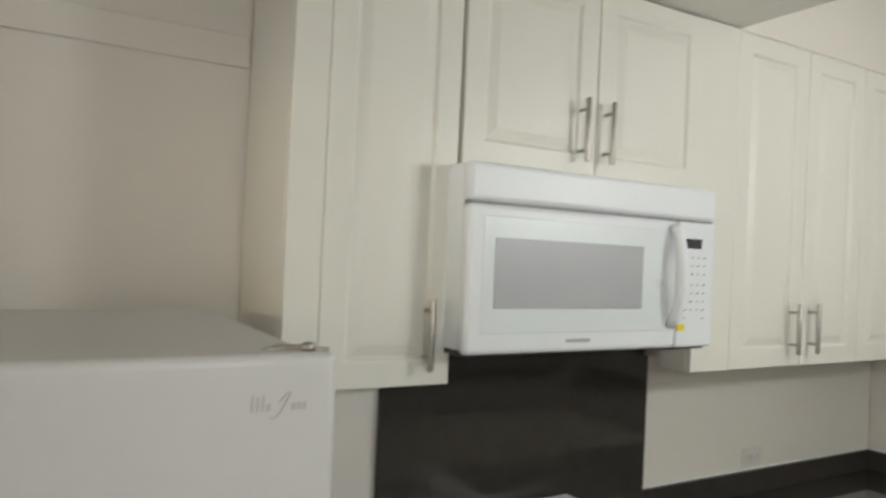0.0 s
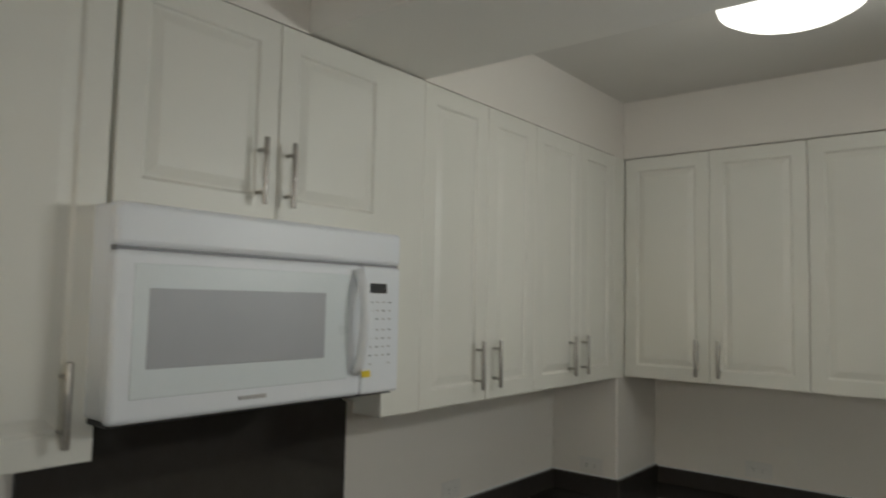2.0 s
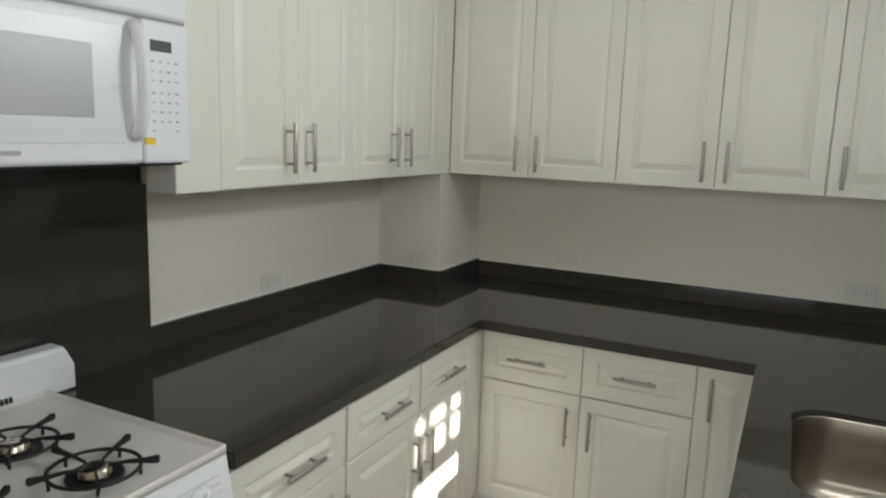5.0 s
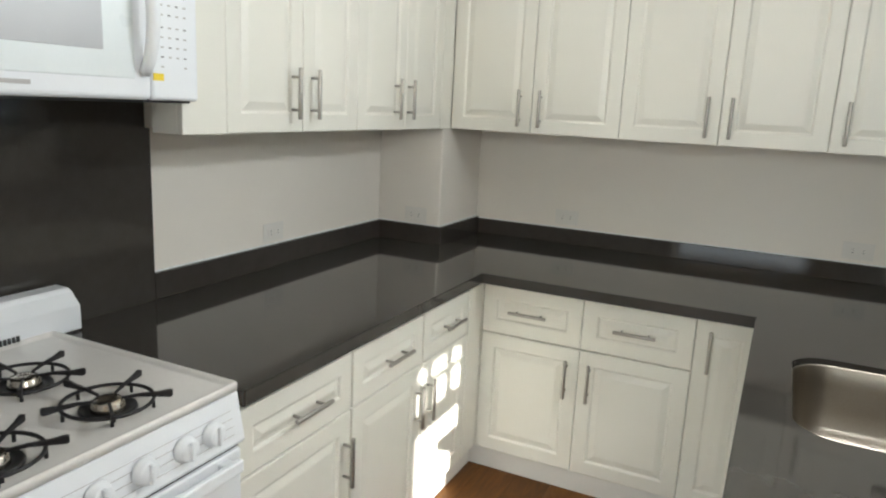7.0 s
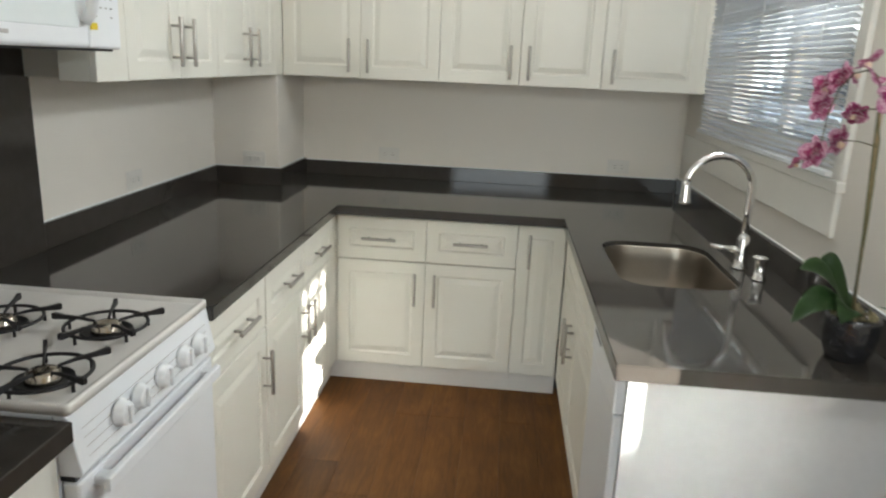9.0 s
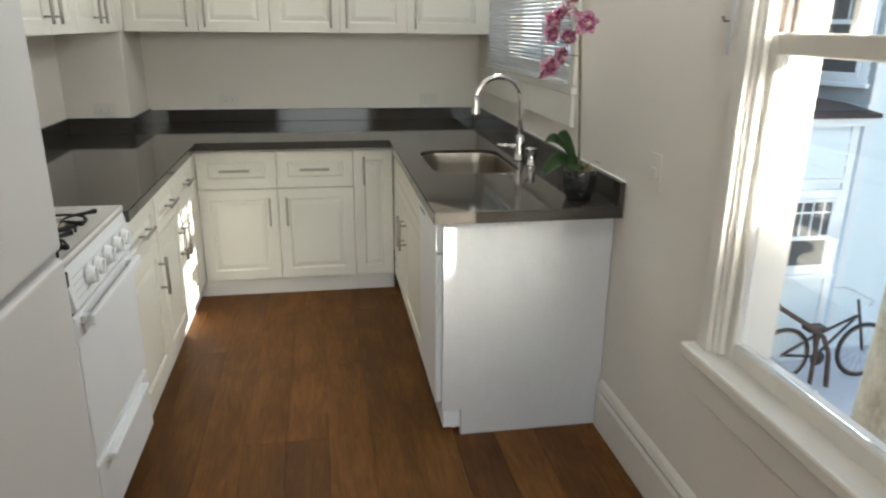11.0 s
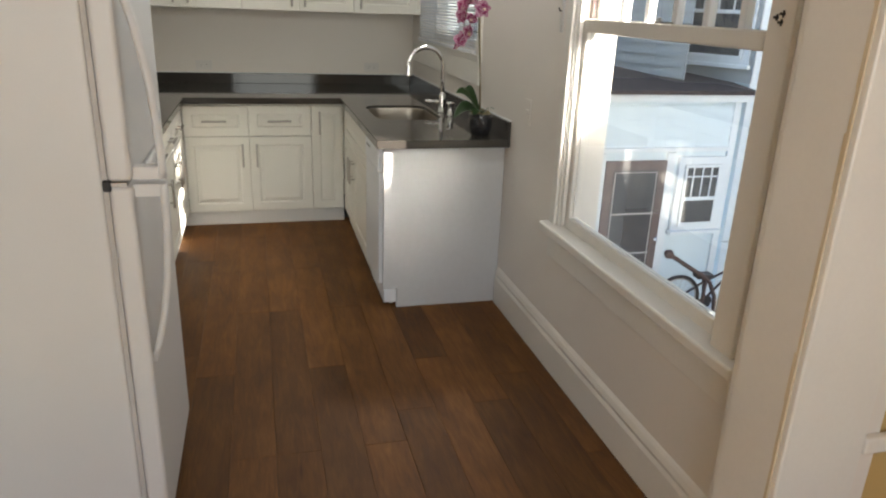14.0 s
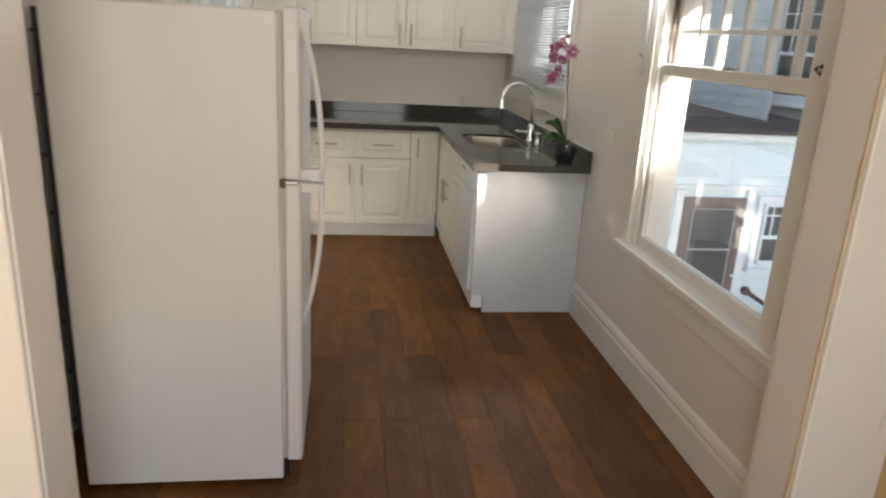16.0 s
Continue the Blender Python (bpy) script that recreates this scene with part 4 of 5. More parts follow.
cp = part("control_panel", bbox(-1.316, MF + 0.001, MZ0, MX1, MF + 0.029, 1.836, 0.008, 3), APPL, mw, "white keypad panel")
part("display", bbox(-1.292, MF - 0.001, 1.768, -1.232, MF + 0.003, 1.793, 0.001, 1), BLACK, cp, "black display")
for r in range(8):
    for c in range(4):
        if r == 7 and c not in (0, 3):
            continue
        x, z = -1.286 + 0.0225 * c, 1.745 - 0.0215 * r - (0.006 if r > 2 else 0)
        part("key", bbox(x - 0.005, MF - 0.0002, z - 0.0018, x + 0.003, MF + 0.002, z + 0.0018, 0), BADGE if (r + c) % 3 else GREY, cp)
part("sticker", bbox(-1.314, MF - 0.001, 1.557, -1.286, MF + 0.002, 1.573, 0), YELLOW, cp, "yellow sticker")
part("underside", bbox(MX0 + 0.01, MF + 0.02, MZ0 - 0.006, MX1 - 0.01, NY - 0.03, MZ0 + 0.005, 0.002, 1), BLACK, mw, "dark underside with grease filters")

# ---- refrigerator ----
FX0, FX1, FCF, FCB, FT = -3.03, -2.41, -0.100, 0.547, 1.60
fr = thing("refrigerator", "white top-freezer refrigerator standing at the doorway", "refrigerator")
part("body", bbox(FX0, FCF, 0.02, FX1, FCB, FT - 0.012, 0.006, 3), FRIDGE, fr)
part("gasket", bbox(FX0 + 0.008, FCF - 0.012, 0.10, FX1 - 0.008, FCF - 0.0005, FT - 0.02, 0), GASKET, fr, "grey door gasket")
GZ = 1.083
d1 = part("freezer_door", bbox(FX0, FCF - 0.066, GZ + 0.006, FX1, FCF - 0.013, FT, 0.012, 4), FRIDGE, fr)
d2 = part("fridge_door", bbox(FX0, FCF - 0.066, 0.09, FX1, FCF - 0.013, GZ - 0.006, 0.012, 4), FRIDGE, fr)
part("kick_grille", bbox(FX0 + 0.02, FCF - 0.02, 0.02, FX1 - 0.02, FCF - 0.001, 0.085, 0.002, 1), BLACK, fr, "dark kick grille")


def fridge_handle(parent, z0, z1, flip):
    bm = bmesh.new()
    n, rows = 14, []
    for k in range(n + 1):
        u = k / n
        v = u if flip else 1 - u
        z = z0 + (z1 - z0) * u
        d = 0.004 + 0.062 * math.cos(0.5 * math.pi * min(1.0, max(0.0, (0.98 - v) / 0.98) ** 1.25)) ** 0.8
        rows.append([bm.verts.new((FX0 + 0.042 + sx, FCF - 0.066 - d + sy, z)) for sx, sy in ((-0.022, 0.004), (-0.014, -0.006), (0.014, -0.006), (0.022, 0.004), (0.014, 0.011), (-0.014, 0.011))])
    for a, b in zip(rows, rows[1:]):
        for k in range(6):
            f = bm.faces.new((a[k], a[(k + 1) % 6], b[(k + 1) % 6], b[k]))
            f.smooth = True
    bm.faces.new(rows[0])
    bm.faces.new(rows[-1])
    zg = z1 if flip else z0
    zi = zg - 0.03 if flip else zg + 0.03
    box(bm, FX0 + 0.026, FCF - 0.122, min(zg, zi), FX0 + 0.060, FCF - 0.064, max(zg, zi))
    ze = z0 if flip else z1
    box(bm, FX0 + 0.028, FCF - 0.074, ze - 0.010, FX0 + 0.056, FCF - 0.064, ze + 0.010)
    bmesh.ops.recalc_face_normals(bm, faces=bm.faces)
    return part("door_handle", bm, FRIDGE, parent, "bowed white door handle")


fridge_handle(d1, GZ + 0.0065, GZ + 0.46, False)
fridge_handle(d2, GZ - 0.47, GZ - 0.0065, True)
bm = bmesh.new()
tube(bm, [(FX1 - 0.075, FCF + 0.01, FT - 0.008), (FX1 - 0.058, FCF - 0.004, FT - 0.002), (FX1 - 0.03, FCF - 0.03, FT + 0.001), (FX1 - 0.006, FCF - 0.046, FT + 0.001)], [0.003, 0.0048, 0.0048, 0.003], 10)
lathe(bm, [(0.008, -0.003), (0.008, 0.007), (0.004, 0.008)], (FX1 - 0.03, FCF - 0.042, FT + 0.002), 14)
part("hinge", bm, NICKEL, fr, "dull metal top hinge")
bm = box(bmesh.new(), FX0 + 0.0, FCF - 0.055, GZ - 0.004, FX0 + 0.11, FCF - 0.0, GZ + 0.004)
part("middle_hinge", bm, NICKEL, fr, "metal middle hinge")
bm = bbox(FX0 - 0.003, FCF - 0.020, GZ - 0.016, FX0 + 0.02, FCF - 0.002, GZ + 0.010, 0.002, 1)
part("hinge_bracket", bm, BLACK, fr, "dark metal bracket between the doors")
bm = bmesh.new()
BX, BZ = -2.478, 1.543
tube(bm, [(BX + 0.6 * dx, FCF - 0.0664, BZ + 0.6 * dz) for dx, dz in ((-0.022, -0.024), (-0.012, -0.026), (0.0, -0.012), (0.013, 0.012), (0.018, 0.024), (0.008, 0.020), (-0.004, 0.004))], [0.0008, 0.001, 0.0014, 0.0014, 0.001, 0.0008, 0.0006], 6)
for dx, w, h in ((-0.058, 0.004, 0.034), (-0.048, 0.004, 0.030), (-0.038, 0.004, 0.034), (-0.029, 0.008, 0.016), (0.020, 0.008, 0.015), (0.031, 0.008, 0.015), (0.042, 0.007, 0.015)):
    box(bm, BX + 0.6 * dx, FCF - 0.0666, BZ - 0.007, BX + 0.6 * (dx + w), FCF - 0.0655, BZ - 0.007 + 0.55 * h)
part("badge", bm, BADGE, d1, "faint grey swoosh and bars")
cond = part("condenser", bbox(FX0 + 0.02, FCB + 0.001, 0.2, FX1 - 0.02, FCB + 0.024, 1.56, 0.002, 1), BLACK, fr, "black rear condenser panel")
for k in range(11):
    x = FX0 + 0.05 + 0.057 * k
    if x < FX1 - 0.02:
        part("wire", tube(bmesh.new(), [(x, FCB + 0.03, 0.25), (x, FCB + 0.03, 1.5)], 0.0035, 6), BLACK, cond)
for k in range(8):
    part("coil", tube(bmesh.new(), [(FX0 + 0.04, FCB + 0.036, 0.25 + 0.178 * k), (FX1 - 0.04, FCB + 0.036, 0.25 + 0.178 * k)], 0.005, 6), BLACK, cond)
for x in (FX0 + 0.03, FX1 - 0.07):
    for y in (FCF + 0.03, FCB - 0.08):
        part("foot", lathe(bmesh.new(), [(0.018, 0), (0.018, 0.01), (0.010, 0.012), (0.010, 0.021)], (x + 0.02, y + 0.02, 0.0), 12), BLACK, fr)

# ---- orchid ----
OX, OY = -1.375, -1.54
orc = thing("potted_orchid", "pink speckled moth orchid in a black glazed pot on the worktop", "potted plant")
part("pot", lathe(bmesh.new(), [(0.040, 0.001), (0.045, 0.004), (0.055, 0.03), (0.061, 0.065), (0.059, 0.098), (0.058, 0.108), (0.053, 0.108), (0.050, 0.098), (0.02, 0.096)], (OX, OY, CT), 32), POT, orc, "black dimpled ceramic pot")
bm = bmesh.new()
rnd = random.Random(4)
for k in range(60):
    a, r = rnd.uniform(0, 6.28), 0.048 * math.sqrt(rnd.random())
    c = Vector((OX + r * math.cos(a), OY + r * math.sin(a), CT + 0.098 + 0.018 * rnd.random()))
    bmesh.ops.create_icosphere(bm, subdivisions=1, radius=rnd.uniform(0.006, 0.014), matrix=Matrix.Translation(c) @ Euler((rnd.random() * 3, rnd.random() * 3, 0)).to_matrix().to_4x4() @ Matrix.Diagonal((1.5, 0.7, 0.5, 1)))
part("moss", bm, MOSS, orc, "dry moss over the soil")


def blade(bm, base, direction, length, width, lift, droop, lean=0.0, thick=0.0016):
    """A broad keeled leaf that rises and then droops; lean turns it about its own length."""
    d = Vector((direction[0], direction[1], 0)).normalized()
    side = Vector((-d.y * math.cos(lean), d.x * math.cos(lean), -math.sin(lean)))
    rows, n = [], 10
    for k in range(n + 1):
        u = k / n
        c = Vector(base) + d * (length * u) + Vector((0, 0, lift * math.sin(u * math.pi * 0.6) - droop * u * u))
        w = width * (math.sin(math.pi * min(1.0, 0.10 + 0.9 * u)) ** 0.6) * (1 if u < 0.97 else 0.2) * 0.5
        rows.append([bm.verts.new(c + side * w * s + Vector((0, 0, abs(s) * w * 0.18))) for s in (-1, -0.5, 0, 0.5, 1)])
    for a, b in zip(rows, rows[1:]):
        for k in range(4):
            f = bm.faces.new((a[k], a[k + 1], b[k + 1], b[k]))
            f.smooth = True
    bmesh.ops.solidify(bm, geom=list(bm.faces), thickness=thick)
    return bm


for ang_, ln, wd, lf, dp, lean in ((86, 0.125, 0.058, 0.115, 0.01, 0.7), (102, 0.145, 0.068, 0.075, 0.09, 0.65), (140, 0.085, 0.062, 0.05, 0.045, 0.4), (58, 0.085, 0.058, 0.12, 0.01, 0.9), (20, 0.08, 0.05, 0.055, 0.05, 0.0), (-150, 0.08, 0.012, 0.05, 0.02, 0.0)):
    a = radians(ang_)
    part("leaf", blade(bmesh.new(), (OX + 0.01 * math.cos(a), OY + 0.01 * math.sin(a), CT + 0.106), (math.cos(a), math.sin(a)), ln, wd, lf, dp, lean), LEAF, orc, "glossy green strap leaf")
stem = [(OX - 0.012, OY + 0.01, CT + 0.10), (OX - 0.010, OY + 0.02, CT + 0.30), (OX - 0.008, OY + 0.035, CT + 0.50), (OX - 0.006, OY + 0.04, 1.486), (OX + 0.012, OY + 0.04, 1.525), (OX + 0.06, OY + 0.04, 1.543), (OX + 0.13, OY + 0.04, 1.535), (OX + 0.19, OY + 0.04, 1.50), (OX + 0.225, OY + 0.04, 1.44), (OX + 0.235, OY + 0.04, 1.37), (OX + 0.27, OY + 0.04, 1.325), (OX + 0.38, OY + 0.035, 1.292)]
part("stem", tube(bmesh.new(), stem, [0.0033, 0.0031, 0.0029, 0.0027, 0.0025, 0.0023, 0.0021, 0.0019, 0.0017, 0.0015, 0.0013, 0.0011], 8), STEM, orc, "arching flower stem")
part("stem", tube(bmesh.new(), [(OX - 0.015, OY + 0.012, CT + 0.10), (OX - 0.035, OY + 0.03, CT + 0.35), (OX - 0.036, OY + 0.04, 1.40), (OX - 0.012, OY + 0.04, 1.445), (OX - 0.010, OY + 0.04, 1.49), (OX - 0.06, OY + 0.045, 1.50)], [0.0028, 0.0026, 0.0025, 0.0023, 0.002, 0.0016], 8), STEM, orc)
part("stalk", tube(bmesh.new(), [(OX - 0.036, OY + 0.04, 1.385), (OX + 0.05, OY + 0.042, 1.388), (OX + 0.12, OY + 0.045, 1.383)], [0.0016, 0.0014, 0.0012], 6), STEM, orc)
part("stalk", tube(bmesh.new(), [(OX - 0.011, OY + 0.04, 1.462), (OX + 0.035, OY + 0.042, 1.46), (OX + 0.07, OY + 0.045, 1.45)], [0.0016, 0.0014, 0.0012], 6), STEM, orc)
part("stake", tube(bmesh.new(), [(OX - 0.008, OY + 0.004, CT + 0.08), (OX - 0.006, OY + 0.034, 1.487)], 0.0025, 8), STAKE, orc, "thin wooden support stake")


def flower(name, c, yaw, pitch, size, rolled):
    """Five petals and a lip, facing out of the arch."""
    bm = bmesh.new()
    m = Matrix.Translation(c) @ Euler((radians(pitch), radians(rolled), radians(yaw))).to_matrix().to_4x4()
    for a, ln, wd in ((90, 1.0, 0.72), (18, 1.05, 1.05), (162, 1.05, 1.05), (234, 0.95, 0.68), (306, 0.95, 0.68)):
        rows = []
        ca, sa = math.cos(radians(a)), math.sin(radians(a))
        for k in range(6):
            u = k / 5
            r = size * (0.06 + 0.94 * u) * ln
            w = size * wd * 0.5 * math.sin(math.pi * (0.08 + 0.86 * u)) ** 0.7
            out = -size * 0.22 * u * u + 0.1 * size
            row = []
            for s in (-1, 0, 1):
                x, z = r * ca - s * w * sa, r * sa + s * w * ca
                row.append(bm.verts.new((x, -out - 0.04 * size * abs(s), z)))
            rows.append(row)
        for p, q in zip(rows, rows[1:]):
            for k in range(2):
                f = bm.faces.new((p[k], p[k + 1], q[k + 1], q[k]))
                f.smooth = True
    bmesh.ops.solidify(bm, geom=list(bm.faces), thickness=0.0007)
    fl = part(name, bm, PETAL, orc, "magenta and pale pink speckled flower")
    fl.matrix_basis = m
    lip = bmesh.new()
    bmesh.ops.create_icosphere(lip, subdivisions=2, radius=size * 0.2, matrix=Matrix.Translation((0, -size * 0.25, -size * 0.18)) @ Matrix.Diagonal((0.8, 1.2, 1.1, 1)))
    for v in lip.verts:
        v.co += Vector((noise.noise(v.co * 90), noise.noise(v.co * 80 + Vector((5, 1, 2))), 0)) * size * 0.08
    part("lip", lip, PALE if rolled > 8 else PETAL, fl)


for dx, dy, z, yaw, pitch, size, rl in ((0.075, 0.04, 1.563, -10, 60, 0.036, 25), (0.20, 0.04, 1.525, -60, 25, 0.040, -8), (0.262, 0.045, 1.500, -75, 5, 0.036, 14), (0.245, 0.05, 1.452, -65, 5, 0.042, 4),
                                        (0.125, 0.05, 1.380, -55, 8, 0.040, 12), (0.232, 0.055, 1.338, -68, 4, 0.045, -6), (0.37, 0.04, 1.298, -40, 30, 0.026, 9), (-0.085, 0.045, 1.492, 25, -50, 0.042, 60),
                                        (0.008, 0.05, 1.522, -20, -35, 0.038, -12), (0.068, 0.05, 1.446, -80, 40, 0.030, 40), (0.16, 0.03, 1.53, -45, -35, 0.034, 17)):
    flower("flower", (OX + dx, OY + dy, z), yaw, pitch, size, rl)

# ---- outlets, switch, ceiling lamp ----


def plate(label, m, wide, high, sockets, kind):
    """Cover plate, its face towards local -y, centred at the origin."""
    e = thing(kind, label, kind.replace("_", " "), m)
    face = WALL if kind == "light_switch" else PLATE
    pl = part("cover_plate", bbox(-wide / 2, -0.004, -high / 2, wide / 2, -0.0005, high / 2, 0.003, 2), face, e)
    for u, w in sockets:
        part("insert", bbox(u - 0.017, -0.0085, w - 0.013, u + 0.017, -0.005, w + 0.013, 0.004, 2), face, pl)
        if kind == "wall_outlet":
            for s in (-0.006, 0.006):
                part("slot", bbox(u - 0.0035, -0.0092, w + s - 0.001, u + 0.0035, -0.0084, w + s + 0.001, 0), BLACK, pl)
    return e


DUP = ((-0.02, 0.0), (0.02, 0.0))
plate("pale sideways wall outlet above the upstand", pose(-0.381, NY, 1.022), 0.115, 0.072, DUP, "wall_outlet")
plate("pale sideways wall outlet on the wall column", pose(0.399, 0.52, 1.018, 0, 0, -90), 0.115, 0.072, DUP, "wall_outlet")
plate("pale sideways wall outlet under the wall cabinets", pose(EX, -0.082, 1.018, 0, 0, -90), 0.115, 0.072, DUP, "wall_outlet")
plate("pale sideways wall outlet under the wall cabinets", pose(EX, -1.329, 1.018, 0, 0, -90), 0.115, 0.072, DUP, "wall_outlet")
plate("painted wall switch plate between worktop and window", pose(-1.72, SY, 1.055, 0, 0, 180), 0.072, 0.116, ((0, 0.0),), "light_switch")

cl = thing("ceiling_light", "round white flush ceiling light, switched on", "ceiling light")
part("base_ring", lathe(bmesh.new(), [(0.205, 0), (0.21, -0.008), (0.205, -0.02), (0.19, -0.022)], (-0.475, -0.525, CEILZ - 0.0005), 40), TRIM, cl)
part("diffuser", lathe(bmesh.new(), [(0.196, -0.022), (0.200, -0.06), (0.190, -0.092), (0.155, -0.112), (0.08, -0.124), (0.01, -0.126)], (-0.475, -0.525, CEILZ - 0.0005), 40), LAMPGLOW, cl, "glowing white diffuser")

# ---- outside ----
GZ0 = -2.42
solid("ground", box(bmesh.new(), -400, -400, GZ0 - 0.5, 400, 400, GZ0), PAVE, "pale concrete yard", "ground")
# added board, out of view: stops the higher sun coming through the tall window
hood = thing("window_sun_board", "plain painted board added outside the window, out of view, to block high sun", "hood")
part("board", bbox(-3.4, SY - 0.60, 1.97, -1.8, SY - 0.181, 2.02, 0.004), EXTRIM, hood)
# two plain walls added as sun blockers; their heights set where the shadow ends
solid("wall_sun_block", box(bmesh.new(), -9.5, -14.0, GZ0, 16, -13.0, 7.1), PLASTER, "plain wall added behind the yard to shade the neighbouring house", "wall")
bm = box(bmesh.new(), -14, -9.6, GZ0, -9.4, -7.9, 4.75)
box(bm, -9.4, -8.4, GZ0, -6.9, -7.9, 7.2)
solid("wall_sun_step", bm, PLASTER, "plain stepped wall added across the yard to block part of the sun", "wall")

HX, HC = 3.2, -6.54
nh = thing("neighbouring_house", "white clapboard house with a low rear wing", "house")


def clapboards(x, y0, y1, z0, z1, step, parent, paint=None):
    """Overlapping boards on a face that looks to -x; alike boards share one mesh."""
    bm = bmesh.new()
    prof = [(0, 0), (-0.036, 0), (-0.006, step + 0.01), (0, step + 0.01)]
    lo = [bm.verts.new((px, y0, pz)) for px, pz in prof]
    hi = [bm.verts.new((px, y1, pz)) for px, pz in prof]
    for k in range(4):
        bm.faces.new((lo[k], lo[(k + 1) % 4], hi[(k + 1) % 4], hi[k]))
    bm.faces.new(lo)
    bm.faces.new(hi)
    bmesh.ops.recalc_face_normals(bm, faces=bm.faces)
    me = finish(bm, "clapboard", paint or SIDING)
    z = z0
    while z < z1 - 0.02:
        o = new("clapboard", me)
        o.parent, o.location = parent, (x, 0, z)
        z += step


low_w = part("wall", box(bmesh.new(), HX, HC, GZ0, HX + 0.2, 0.8, 0.50), SIDING, nh)
clapboards(HX, HC + 0.1, 0.8, -0.13, 0.40, 0.13, low_w)
part("corner_board", bbox(HX - 0.03, HC, GZ0, HX + 0.01, HC + 0.1, 0.47, 0.004), EXTRIM, nh)
part("belt_trim", bbox(HX - 0.035, HC + 0.1, -0.19, HX, 0.8, -0.135, 0.004), EXTRIM, nh)
part("fascia", bbox(HX - 0.12, HC - 0.1, 0.46, HX, 0.9, 0.55, 0.005), EXTRIM, nh)
bm = bmesh.new()
prof = [(HX - 0.17, 0.552), (HX - 0.17, 0.60), (HX + 1.70, 0.79), (HX + 1.70, 0.74)]
lo = [bm.verts.new((x, HC - 0.12, z)) for x, z in prof]
hi = [bm.verts.new((x, 0.9, z)) for x, z in prof]
for k in range(4):
    bm.faces.new((lo[k], lo[(k + 1) % 4], hi[(k + 1) % 4], hi[k]))
bm.faces.new(lo)
bm.faces.new(hi)
bmesh.ops.recalc_face_normals(bm, faces=bm.faces)
part("roof", bm, SHINGLE, nh, "dark shingled lean-to roof")
UX, EX2 = HX + 1.65, HX + 0.25
up_w = part("wall", box(bmesh.new(), UX, -6.6, 0.6, UX + 0.3, 1.5, 6.0), GREYBOARD, nh)
clapboards(UX, -6.6, 1.5, 0.76, 3.6, 0.14, up_w, GREYBOARD)
end_w = part("wall", box(bmesh.new(), EX2, -14, GZ0, EX2 + 0.3, -6.80, 6.0), SIDING, nh)
clapboards(EX2, -14, -6.90, GZ0 + 0.2, 3.6, 0.14, end_w)
part("corner_board", bbox(EX2 - 0.04, -6.90, GZ0, EX2 + 0.01, -6.79, 4.2, 0.004), EXTRIM, nh)
# two slanted bay sides over the lean-to roof
BAYTURN = -64.0


def bay_side(x, y, length, depth, lift):
    """A wall whose near corner stands at (x, y) and whose boards face the yard aslant."""
    bm = bmesh.new()
    plan = [(0.001, 0.01), (0.001, length), (depth, length), (depth, 0.01 + 1.4 * depth)]
    lo = [bm.verts.new((px, py, 0.66)) for px, py in plan]
    hi = [bm.verts.new((px, py, 4.2)) for px, py in plan]
    for k in range(4):
        bm.faces.new((lo[k], lo[(k + 1) % 4], hi[(k + 1) % 4], hi[k]))
    bm.faces.new(lo)
    bm.faces.new(hi)
    bmesh.ops.recalc_face_normals(bm, faces=bm.faces)
    w = part("bay", bm, GREYBOARD, nh, "grey-blue clapboard bay above the lean-to roof")
    w.matrix_basis = pose(x, y, 0, 0, 0, BAYTURN)
    clapboards(0.0, 0.0, length, 0.66 + lift, 3.6, 0.14, w, GREYBOARD)
    return w


bay_side(3.63, -5.94, 1.5, 0.30, 0.03)
bay2 = bay_side(3.38, -6.78, 1.4, 0.30, 0.0)


def house_window(x, y0, y1, z0, z1, split, cols, parent, top_only=True):
    """Sash window on a face that looks to -x."""
    w = part("window", bbox(x - 0.05, y0 - 0.09, z0 - 0.06, x - 0.001, y1 + 0.09, z1 + 0.1, 0.006), EXTRIM, parent, "white cased sash window")
    part("sill", bbox(x - 0.11, y0 - 0.12, z0 - 0.11, x, y1 + 0.12, z0 - 0.06, 0.006), EXTRIM, w)
    part("pane", bbox(x - 0.056, y0, z0, x - 0.049, y1, z1, 0), SCREEN, w, "dark window glass")
    for a, b in ((z0, z0 + 0.05), (split - 0.025, split + 0.025), (z1 - 0.04, z1)):
        part("rail", bbox(x - 0.075, y0, a, x - 0.057, y1, b, 0.003, 1), EXTRIM, w)
    for y in (y0, y1 - 0.04):
        part("stile", bbox(x - 0.074, y, z0 + 0.05, x - 0.057, y + 0.04, z1 - 0.04, 0.003, 1), EXTRIM, w)
    for k in range(1, cols):
        y = y0 + (y1 - y0) * k / cols
        part("muntin", bbox(x - 0.07, y - 0.01, split, x - 0.057, y + 0.01, z1, 0.002, 1), EXTRIM, w)
    part("muntin", bbox(x - 0.069, y0, (split + z1) / 2 + 0.06, x - 0.057, y1, (split + z1) / 2 + 0.08, 0.002, 1), EXTRIM, w)


house_window(HX, -6.37, -5.83, -1.20, -0.36, -0.82, 4, nh)
house_window(0.0, 0.16, 1.02, 0.95, 2.45, 1.55, 4, bay2)
house_window(UX, -4.3, -3.5, 1.2, 3.1, 2.05, 2, nh)
dd = part("door", bbox(HX - 0.05, -5.56, GZ0 + 0.12, HX - 0.001, -4.69, -0.30, 0.006), DOORWOOD, nh, "dark stained screen door")
part("screen", bbox(HX - 0.058, -5.44, GZ0 + 0.3, HX - 0.049, -4.81, -0.42, 0), SCREEN, dd, "dark insect screen")
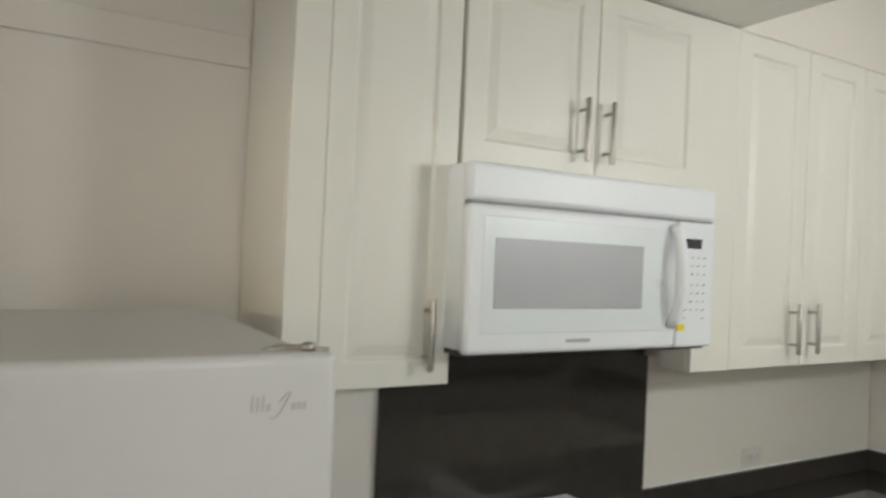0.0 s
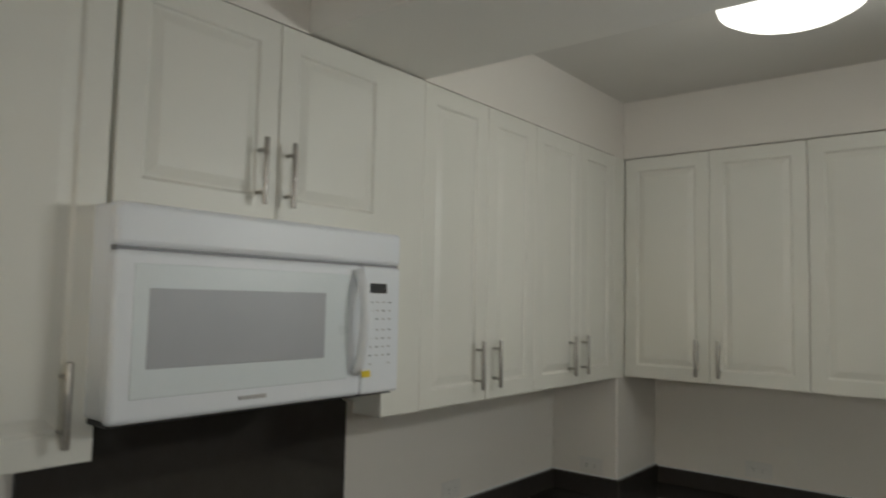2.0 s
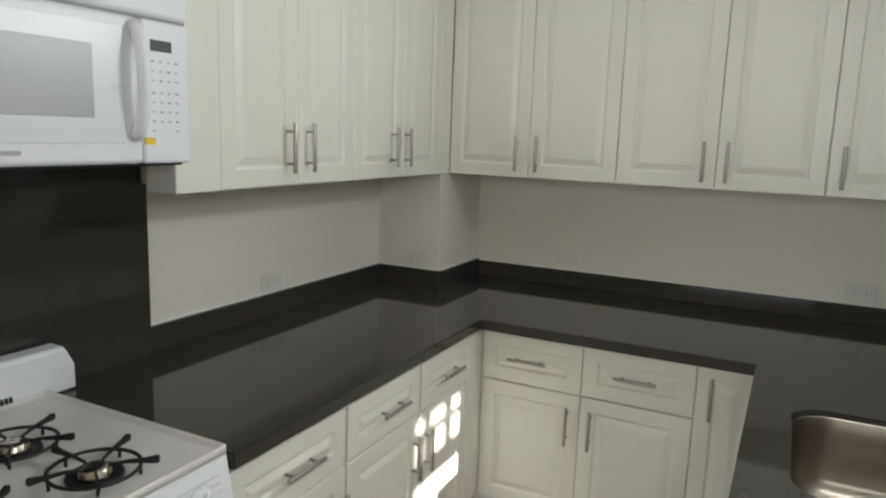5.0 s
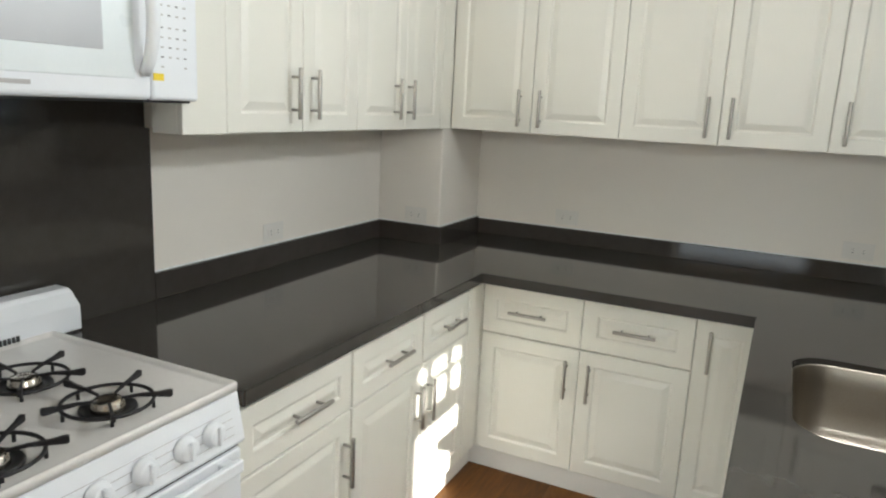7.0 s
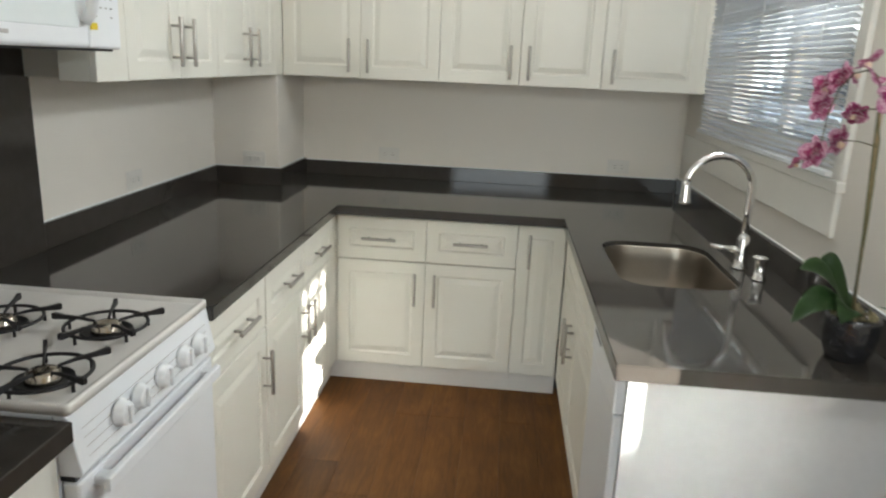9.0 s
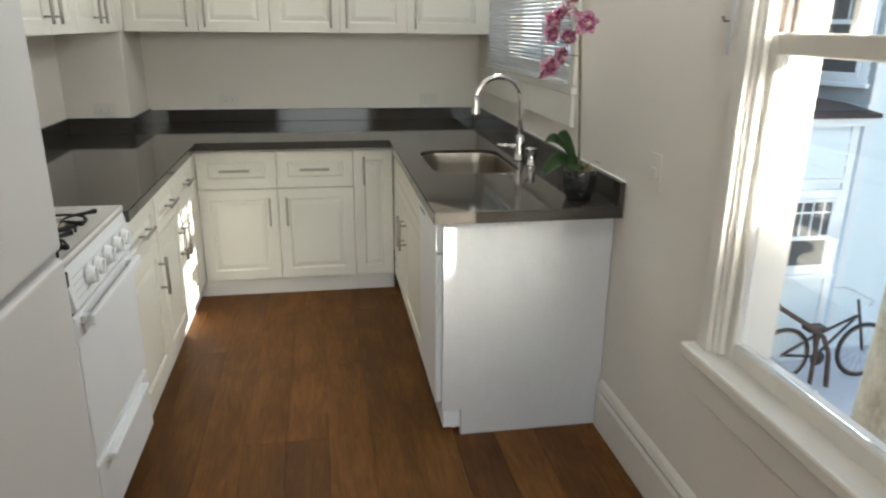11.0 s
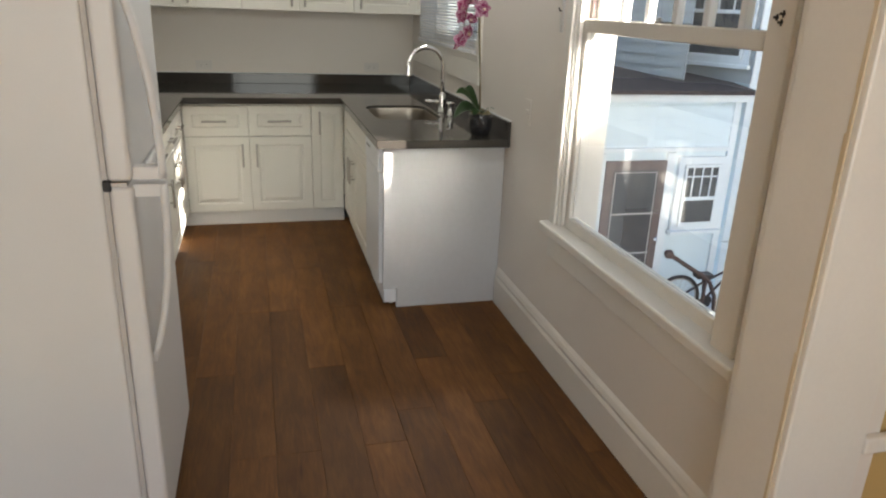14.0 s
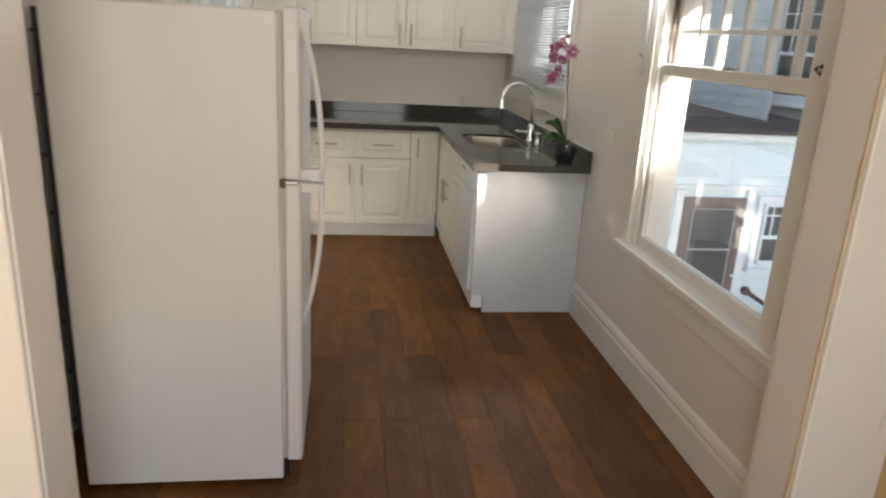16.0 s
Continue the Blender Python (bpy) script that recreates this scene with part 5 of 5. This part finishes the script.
for z in (-1.0, -1.55, -2.0):
    part("bar", bbox(HX - 0.066, -5.44, z - 0.012, HX - 0.058, -4.81, z + 0.012, 0.003, 1), GASKET, dd)
for y in (-5.425, -4.832):
    part("screen_bead", bbox(HX - 0.064, y, GZ0 + 0.32, HX - 0.058, y + 0.012, -0.44, 0), GASKET, dd, "pale bead round the screen")
part("screen_bead", bbox(HX - 0.064, -5.425, -0.452, HX - 0.058, -4.82, -0.44, 0), GASKET, dd, "pale bead round the screen")
part("knob", lathe(bmesh.new(), [(0.012, 0), (0.012, -0.03), (0.028, -0.04), (0.028, -0.06), (0.01, -0.07)], (HX - 0.05, -5.50, -1.35), 12, "x"), CHROME, dd)
for y0, y1 in ((-5.68, -5.565), (-4.685, -4.57)):
    part("door_casing", bbox(HX - 0.04, y0, GZ0, HX, y1, -0.2, 0.004), EXTRIM, nh)
part("step", bbox(HX - 0.9, -5.9, GZ0, HX - 0.055, -4.4, GZ0 + 0.11, 0.01), PAVE, nh, "concrete door step")

# handrail and bicycle against the lower wall
hr = thing("pipe_handrail", "rusty pipe handrail with a ball end", "handrail")
part("rail", tube(bmesh.new(), [(2.55, -5.39, -1.37), (2.55, -5.93, -1.70), (2.55, -6.05, -1.80), (2.55, -6.15, -2.0), (2.55, -6.2, GZ0)], 0.028, 12), RUST, hr)
part("ball", lathe(bmesh.new(), [(0.01, -0.06), (0.045, -0.045), (0.062, 0), (0.045, 0.045), (0.01, 0.06)], (2.55, -5.38, -1.365), 16, "x"), RUST, hr)
part("post", tube(bmesh.new(), [(2.55, -5.98, -1.74), (2.55, -5.98, GZ0)], 0.024, 12), RUST, hr)
bk = thing("bicycle", "old bicycle leaning against the house wall", "bicycle", pose(2.72, -5.60, GZ0, 0, 0, -90))


def wheel(cx):
    bm = bmesh.new()
    tube(bm, [(cx + 0.32 * math.cos(2 * math.pi * k / 36), 0, 0.345 + 0.32 * math.sin(2 * math.pi * k / 36)) for k in range(37)], 0.024, 8, False)
    w = part("wheel", bm, RUBBER, bk, "black tyre")
    bm = bmesh.new()
    tube(bm, [(cx + 0.29 * math.cos(2 * math.pi * k / 36), 0, 0.345 + 0.29 * math.sin(2 * math.pi * k / 36)) for k in range(37)], 0.011, 6, False)
    for k in range(18):
        a = 2 * math.pi * k / 18
        tube(bm, [(cx, 0.02 * (-1) ** k, 0.345), (cx + 0.285 * math.cos(a), 0, 0.345 + 0.285 * math.sin(a))], 0.002, 4)
    part("rim", bm, NICKEL, w, "grey rim with spokes")


wheel(0.1)
wheel(1.13)
bm = bmesh.new()
for p, q in (((0.1, 0, 0.345), (0.52, 0, 0.30)), ((0.1, 0, 0.345), (0.47, 0, 0.56)), ((0.52, 0, 0.30), (0.46, 0, 0.64)), ((0.52, 0, 0.30), (0.98, 0, 0.78)), ((0.47, 0, 0.56), (0.97, 0, 0.78)), ((1.13, 0, 0.345), (0.95, 0, 0.98))):
    tube(bm, [p, q], 0.017, 8)
part("frame", bm, FRAMEP, bk, "dark red painted frame")
part("saddle", bevel(box(bmesh.new(), 0.34, -0.08, 0.63, 0.58, 0.08, 0.69), 0.02, 3), BLACK, bk)
part("handlebar", tube(bmesh.new(), [(0.85, -0.28, 1.02), (0.97, -0.2, 1.04), (0.97, 0.2, 1.04), (0.85, 0.28, 1.02)], 0.013, 8), CHROME, bk)
part("crank", lathe(bmesh.new(), [(0.09, -0.004), (0.09, 0.004), (0.02, 0.006)], (0.52, -0.05, 0.30), 20, "y"), BLACK, bk)

# tree trunk by the yard
tr = thing("tree", "pale rough-barked tree trunk in the yard", "tree")
bm = bmesh.new()
rows, rnd = [], random.Random(9)
TX, TY = -0.19, -4.455
for i in range(46):
    u = i / 45
    z = GZ0 - 0.05 + 7.5 * u
    r0 = 0.305 - 0.03 * u + 0.12 * max(0, 1 - u * 9)
    row = []
    for k in range(28):
        a = 2 * math.pi * k / 28
        n = noise.noise(Vector((math.cos(a) * 1.6, math.sin(a) * 1.6, z * 0.7))) * 0.018 + noise.noise(Vector((math.cos(a) * 7, math.sin(a) * 7, z * 1.5))) * 0.008
        row.append(bm.verts.new((TX - 0.021 * z + (r0 + n) * math.cos(a), TY - 0.024 * z + (r0 + n) * math.sin(a), z)))
    rows.append(row)
for a, b in zip(rows, rows[1:]):
    for k in range(28):
        f = bm.faces.new((a[k], a[(k + 1) % 28], b[(k + 1) % 28], b[k]))
        f.smooth = True
for k in range(9):
    a, z = rnd.uniform(2.2, 4.2), rnd.uniform(-1.2, 1.4)
    c = Vector((TX - 0.021 * z + 0.268 * math.cos(a), TY - 0.024 * z + 0.268 * math.sin(a), z))
    bmesh.ops.create_icosphere(bm, subdivisions=2, radius=0.022, matrix=Matrix.Translation(c) @ Matrix.Diagonal((1, 1, 1.3, 1)))
part("trunk", bm, BARK, tr, "pale knotty bark")

# ---- floor planks, last ----
floor = tagged(new("floor"), "brown oiled oak plank floor running through both rooms", "floor", kind="structure")
PW, PL = 0.155, 1.22
plank_mesh = {}


def plank(x0, x1, y0, y1):
    key = (round(x1 - x0, 3), round(y1 - y0, 3))
    if key not in plank_mesh:
        w, h = key
        bm = bmesh.new()
        g = 0.0003
        rings = [[bm.verts.new((x, y, z)) for x, y in ((g + i, g + i), (w - g - i, g + i), (w - g - i, h - g - i), (g + i, h - g - i))] for i, z in ((0, -0.0135), (0, -0.0008), (0.0008, 0))]
        for a, b in zip(rings, rings[1:]):
            for k in range(4):
                bm.faces.new((a[k], a[(k + 1) % 4], b[(k + 1) % 4], b[k]))
        bm.faces.new(rings[-1])
        bm.faces.new(rings[0][::-1])
        plank_mesh[key] = finish(bm, "plank", PLANK)
    o = new("plank", plank_mesh[key])
    o.parent, o.location = floor, (x0, y0, 0)


rnd = random.Random(21)
y, row = SY + 0.018 - 0.155 * 0.42, 0
ys = []
while y > DINS:
    ys.append(y)
    y -= PW
y = SY + 0.018 - 0.155 * 0.42 + PW
while y < DINN:
    ys.append(y)
    y += PW
for y in sorted(ys):
    kitchen = SY - PW < y < NY
    x_end = 0.2 if kitchen else DINX + 0.15
    x = DINW - rnd.choice((0.0, 0.2, 0.4, 0.6, 0.8, 1.0))
    while x < x_end:
        x1 = min(x + PL, x_end)
        xa = max(x, DINW)
        if x1 - xa > 0.04:
            plank(xa, x1, y, y + PW)
        x += PL
